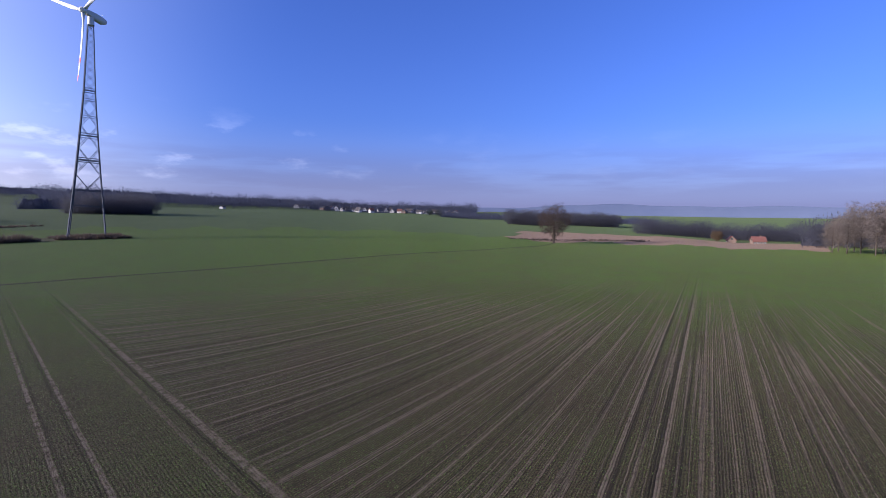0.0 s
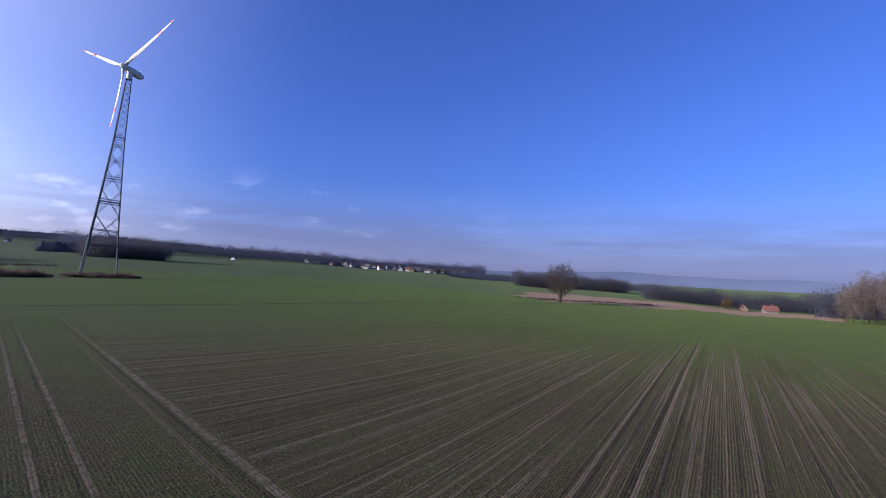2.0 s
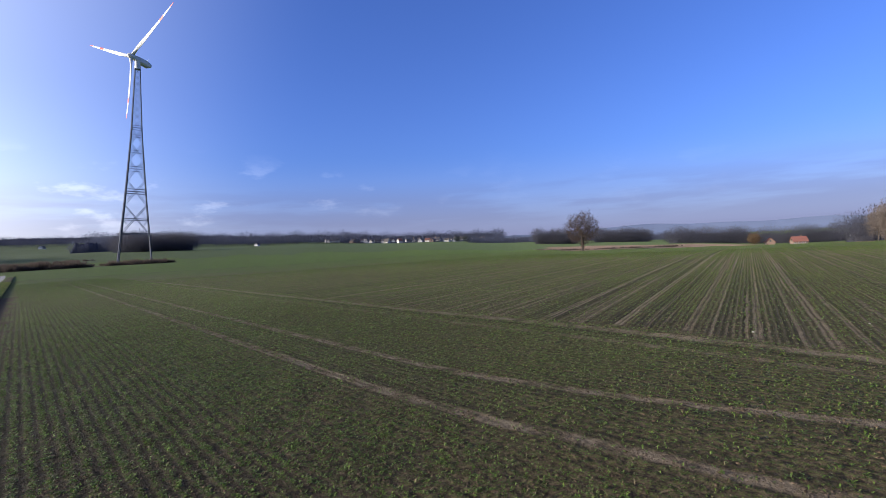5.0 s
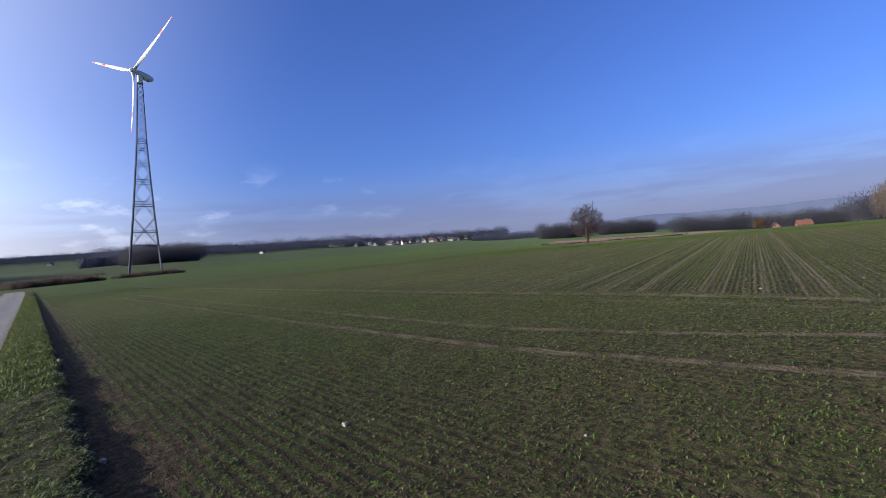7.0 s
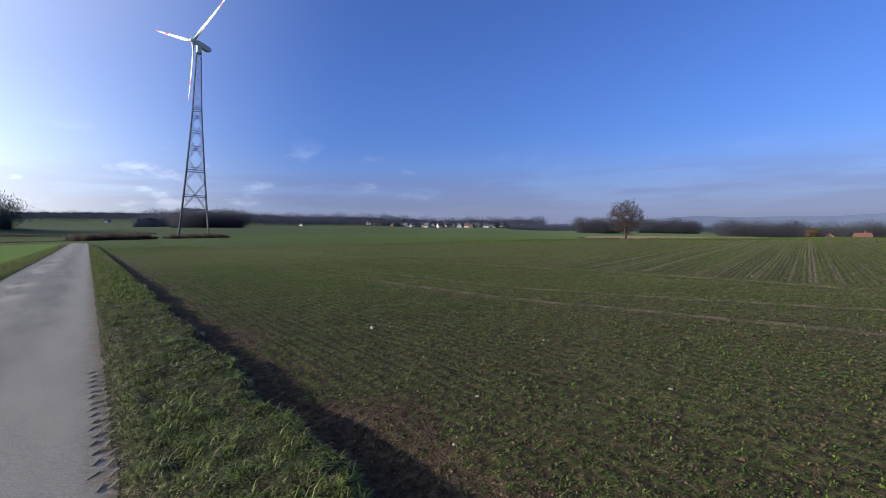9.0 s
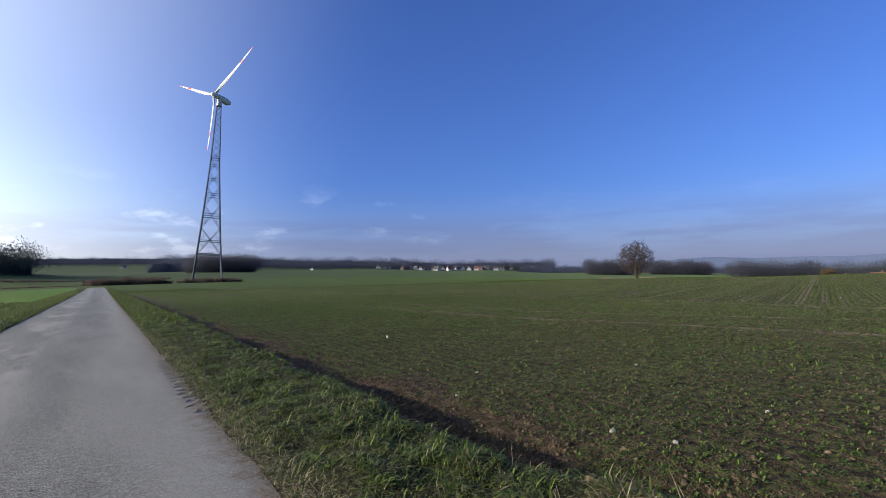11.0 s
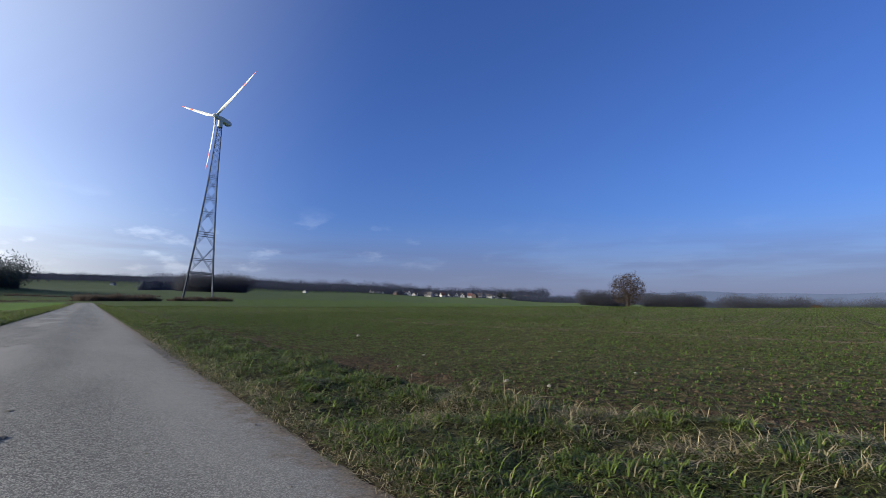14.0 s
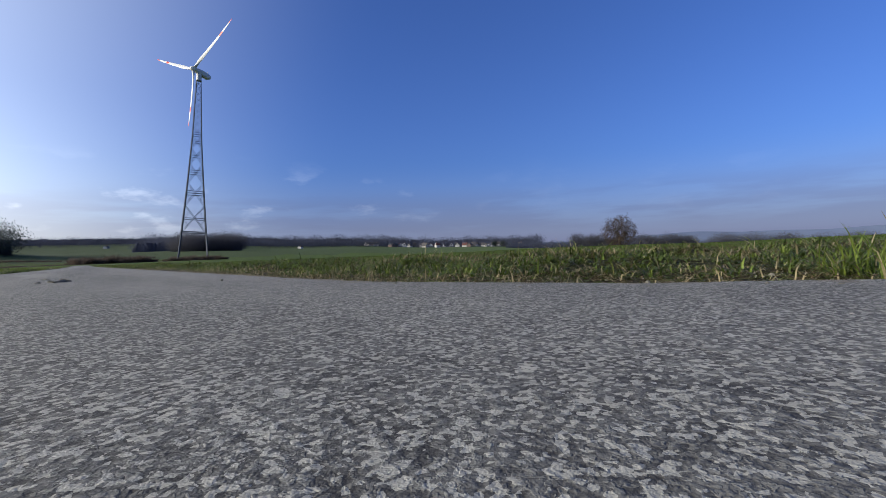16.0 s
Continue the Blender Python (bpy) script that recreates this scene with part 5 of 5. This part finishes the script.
uu = px - 0.010 * py
turned = np.clip(13.0 - py, 0, None) ** 2
bare = (np.abs(uu - 0.014 * turned - 8.78) < 0.15) | (np.abs(uu - 0.027 * turned - 10.32) < 0.15) | (np.abs(uu - 15.55) < 0.2)
bare = bare & (rg.uniform(0, 1, len(px)) < 0.7)
thin = np.sin(px * 1.1 + 2 * np.sin(py * 0.7)) * np.sin(py * 0.9 + px * 0.35)
keep = (s > 3.1 + 0.2 * np.sin(py * 1.3) + 0.2 * np.sin(py * 3.1) + rg.normal(0, 0.15, len(px))) & ~bare & (rg.uniform(0, 1, len(px)) < np.where(px < 16.0, np.interp(py, [6, 14], [0.62, 0.85]), 0.9) + np.where(px < 8.0, np.interp(py, [7, 10], [0.0, 0.2]), 0.0) + 0.28 * thin)
reach = np.hypot(px - 5, py - 5)
keep &= rg.uniform(0, 1, len(px)) < np.interp(reach, [14, 24, 36], [1.0, 0.40, 0.0])
px, py = px[keep], py[keep]


def leaves(x, y, per, length, width, rng, mat, name, label, stand=0.12):
    """Low rosettes: narrow pointed leaves that spread from each plant."""
    n = len(x) * per
    bx, by = np.repeat(x, per) + rng.normal(0, 0.006, n), np.repeat(y, per) + rng.normal(0, 0.006, n)
    length, width = np.repeat(length, per) * rng.uniform(0.5, 1.3, n), np.repeat(width, per)
    a = rng.uniform(0, 2 * math.pi, n)
    lift = rng.uniform(stand, 1.15 + 0.5 * stand, n)
    out = np.stack([np.cos(a) * np.cos(lift), np.sin(a) * np.cos(lift), np.sin(lift)], -1)
    side = np.stack([-np.sin(a), np.cos(a), np.zeros(n)], -1) * width[:, None]
    p0 = np.stack([bx, by, height(bx, by) - 0.003], -1)
    p1 = p0 + out * length[:, None] * 0.55
    drop = np.stack([np.cos(a), np.sin(a), np.sin(lift) - 0.75], -1)
    p2 = p1 + drop * length[:, None] * 0.42
    v = np.stack([p0, p1 - side, p2, p1 + side], 1).reshape(-1, 3)
    b = np.arange(n)[:, None] * 4
    f = np.concatenate([b + [0, 1, 3], b + [1, 2, 3]])
    return tagged(new(name, mesh_np(name, v, f, mat)), label, "crop", kind="stuff")


far = np.hypot(px - 5, py - 5)
for lo_r, hi_r, per in ((0, 9, 6), (9, 16, 5), (16, 26, 4), (26, 400, 3)):
    k = (far >= lo_r) & (far < hi_r)
    leaves(px[k], py[k], per, np.interp(far[k], [3, 14, 24], [0.036, 0.050, 0.066]) * rg.uniform(0.6, 1.3, k.sum()), 0.0040 + 0.00056 * far[k], rg, M_CROP,
           "cereal_crop", "young green cereal plants in drill rows", 0.25)


# farther out the plants stand as single upright shoots that close up in the low view
sx_, sy_ = [], []
for q in np.arange(-14, 72, 0.15):
    if abs(abs(q - 12.2) - 0.84) < 0.2:
        continue
    n = int(140 * (0.5 if abs((q - 0.6 + 1.45) % 2.9 - 1.45) < 0.13 else 1.0))
    uu = 16.2 + 66 * rg.uniform(0, 1, n)
    sx_.append(uu), sy_.append(row_line(q, uu) + rg.normal(0, 0.045, n))
sx_, sy_ = np.concatenate(sx_), np.concatenate(sy_)
away = np.hypot(sx_ - 5, sy_ - 5)
keep = (sy_ < 112) & (rg.uniform(0, 1, len(away)) < np.interp(away, [12, 22, 70, 95], [0.3, 1.0, 1.0, 0.3]))
sx_, sy_, away = sx_[keep], sy_[keep], away[keep]
leaves(sx_, sy_, 2, 0.070 * rg.uniform(0.7, 1.3, len(away)), 0.008 + 0.00026 * away, rg, M_SHOOT, "cereal_crop", "young green cereal shoots in the main field", 0.95)
hx_, hy_ = rg.uniform(4.6, 16, 24000), -2 + 98 * rg.uniform(0, 1, 24000)
leaves(hx_, hy_, 2, 0.055 * rg.uniform(0.7, 1.3, 24000), 0.005 + 0.00030 * np.hypot(hx_, hy_), rg, M_CROP, "cereal_crop", "young green cereal shoots along the headland", 0.85)


fx = np.concatenate([rg.uniform(-12, -2.9, 36000), rg.uniform(-26, -9, 12000)])
fy = np.concatenate([rg.uniform(-4, 48, 36000), rg.uniform(8, 70, 12000)])
leaves(fx, fy, 2, 0.10 * rg.uniform(0.7, 1.3, len(fx)), 0.016 + 0.0009 * np.hypot(fx, fy), rg, M_GRASS,
       "cereal_crop", "young green crop on the field across the road")


def clods(n, x0, x1, y0, y1, lo, hi, seed, mat, name, label, category, zlift=0.0, squash=0.6, s_lo=2.3, s_hi=1e9, where=None, shift=None):
    """Small angular lumps lying on the ground."""
    rng = np.random.default_rng(seed)
    x, y = rng.uniform(x0, x1, n), rng.uniform(y0, y1, n)
    if shift is not None:
        x = x + shift(y)
    s = inverse(x, y)
    keep = ((s > s_lo) & (s < s_hi)) if where is None else where(s)
    x, y = x[keep], y[keep]
    n = len(x)
    size = lo + (hi - lo) * rng.uniform(0, 1, n) ** 1.8
    base = np.array([[1, 0, -0.3], [0, 1, -0.3], [-1, 0, -0.3], [0, -1, -0.3], [0.4, 0.3, 0.9], [-0.4, -0.3, 0.8]], dtype=float)
    tri = np.array([[0, 1, 4], [1, 5, 4], [1, 2, 5], [2, 3, 5], [3, 4, 5], [3, 0, 4]])
    a = rng.uniform(0, 6.28, n)
    v = base[None] * rng.uniform(0.55, 1.25, (n, 6, 1)) + rng.normal(0, 0.12, (n, 6, 3))
    c, si = np.cos(a)[:, None], np.sin(a)[:, None]
    vx, vy = v[..., 0] * c - v[..., 1] * si, v[..., 0] * si + v[..., 1] * c
    zz = height(x, y) if where is None else land(x, y)
    v = np.stack([vx * size[:, None] + x[:, None], vy * size[:, None] + y[:, None], v[..., 2] * size[:, None] * squash + (zz + zlift)[:, None]], -1)
    f = (tri[None] + np.arange(n)[:, None, None] * 6).reshape(-1, 3)
    return tagged(new(name, mesh_np(name, v.reshape(-1, 3), f, mat)), label, category, kind="stuff")


clods(26000, 2.4, 9, 0.3, 14, 0.005, 0.018, 21, M_CLOD, "earth_clods", "crumbled brown soil clods on the field", "soil")
clods(20000, 2.8, 17, 0, 28, 0.008, 0.030, 22, M_CLOD, "earth_clods", "crumbled brown soil clods on the field", "soil")
for at, turn, seed in ((8.78, 0.014, 27), (10.32, 0.027, 28)):
    clods(3200, -0.14, 0.14, 2.0, 46, 0.007, 0.024, seed, M_RUT, "earth_clods", "pale crumbled earth along a wheel track", "soil",
          shift=lambda y, at=at, turn=turn: at + 0.010 * y + turn * np.clip(13.0 - y, 0, None) ** 2)
clods(5000, -1.0, 3.0, -0.1, 4.0, 0.0010, 0.0032, 23, M_CHIP, "asphalt_chippings", "pale stone chippings set in the worn asphalt", "chippings",
      0.0105, 0.45, where=lambda s: np.abs(s) < 0.97)
clods(5000, -1.0, 3.4, -1.0, 16, 0.002, 0.011, 24, M_MUD, "grit", "loose grit and crumbs of earth along the road's edge", "grit", 0.004, 0.6,
      where=lambda s: (s > 0.72) & (s < 1.06))
clods(9000, 0.9, 3.2, 0.0, 14, 0.0015, 0.008, 25, M_CLOD, "edge_crumbs", "crumbled earth and litter where asphalt meets turf", "soil", 0.003, 0.5,
      where=lambda s: (s > 0.955) & (s < 1.16))


clods(12000, 2.5, 6.0, -0.5, 16, 0.006, 0.026, 26, M_CLOD, "earth_clods", "dark crumbled earth along the foot of the bank", "soil", 0.0, 0.7, s_lo=2.02, s_hi=3.4)


def lump(name, x, y, size, seed, mat, label, category, flat=0.6, group="", z=None):
    """One stone or lump with an uneven surface."""
    bm = bmesh.new()
    bmesh.ops.create_icosphere(bm, subdivisions=2, radius=1.0)
    off = Vector((seed * 3.1, seed * 1.7, seed * 0.9))
    for v in bm.verts:
        k = 1 + 0.55 * noise.noise(v.co * 1.4 + off) + 0.25 * noise.noise(v.co * 4.0 + off)
        v.co = Vector((v.co.x * k * size, v.co.y * k * size * 0.75, v.co.z * k * size * flat))
    me = bpy.data.meshes.new(name)
    bm.to_mesh(me)
    bm.free()
    me.materials.append(mat)
    ob = new(name, me)
    zz = float(height(x, y)) if z is None else z
    ob.matrix_world = pose(x, y, zz + size * flat * 0.35, 0, 0, seed * 57)
    return tagged(ob, label, category, group)


for i, (x, y, sz) in enumerate(((5.22, 9.67, 0.05), (2.96, 11.3, 0.06), (3.75, 4.0, 0.026), (3.85, 3.6, 0.024), (17.1, 7.9, 0.035), (4.4, 6.2, 0.018),
                                (6.5, 7.1, 0.022), (5.8, 5.0, 0.02), (4.9, 3.4, 0.02), (19.5, 6.0, 0.03), (3.6, 5.6, 0.018))):
    lump("stone", x, y, sz, i + 1, M_STONE, "pale stone lying on the field", "stone", 0.65, "stones on the field")
# mud dropped on the asphalt: one broken clump and a few crumbs
rng_m = random.Random(9)
mud = [(0.355 + rng_m.gauss(0, 0.045), 3.90 + rng_m.gauss(0, 0.05), rng_m.uniform(0.010, 0.028)) for _ in range(22)]
mud += [(0.36, 4.63, 0.020), (0.38, 4.66, 0.010), (0.30, 4.20, 0.016), (0.25, 4.92, 0.018), (0.27, 4.95, 0.010), (-0.2, 5.6, 0.035), (-0.15, 5.63, 0.02), (0.52, 5.3, 0.012),
        (-0.35, 7.5, 0.04), (0.66, 4.5, 0.009), (0.1, 5.2, 0.011), (1.05, 2.6, 0.010), (0.9, 3.3, 0.009)]
for i, (x, y, sz) in enumerate(mud):
    lump("mud_clump", x, y, sz, i + 31, M_MUD, "dried mud clump dropped on the asphalt", "mud", 0.50, "mud on the road", float(land(x, y)) + 0.009)
lump("soil_heap", 2.74, 3.45, 0.06, 77, M_CLOD, "dark lump of turned earth at the bank", "soil", 0.45)


# tyre tread ridges pressed into the soft edge of the road
def tread(x, y, k):
    bm = bmesh.new()
    box(bm, 0, 0, 0, 0.110, 0.020, 0.005, 0.0016)
    for v in bm.verts:
        v.co += Vector((noise.noise(v.co * 30 + Vector((k, 0, 0))), noise.noise(v.co * 30 + Vector((0, k, 0))), 0)) * 0.012
    me = bpy.data.meshes.new("tread_ridge")
    bm.to_mesh(me)
    bm.free()
    me.materials.append(M_MUD)
    ob = new("tread_ridge", me)
    ob.matrix_world = pose(x, y, float(land(x, y)) + 0.004, 0, 0, 62 + 9 * math.sin(k * 1.7))
    return tagged(ob, "dried earth ridge of a tyre print at the road's edge", "tyre print", "tyre prints")


for k in range(34):
    yy = 6.4 + 0.19 * (k // 2) + 0.04 * math.sin(k * 2.9)
    tread(float(edge_right(yy)) - 0.02 - 0.09 * (k % 2) + 0.015 * math.sin(k * 1.3), yy, k)
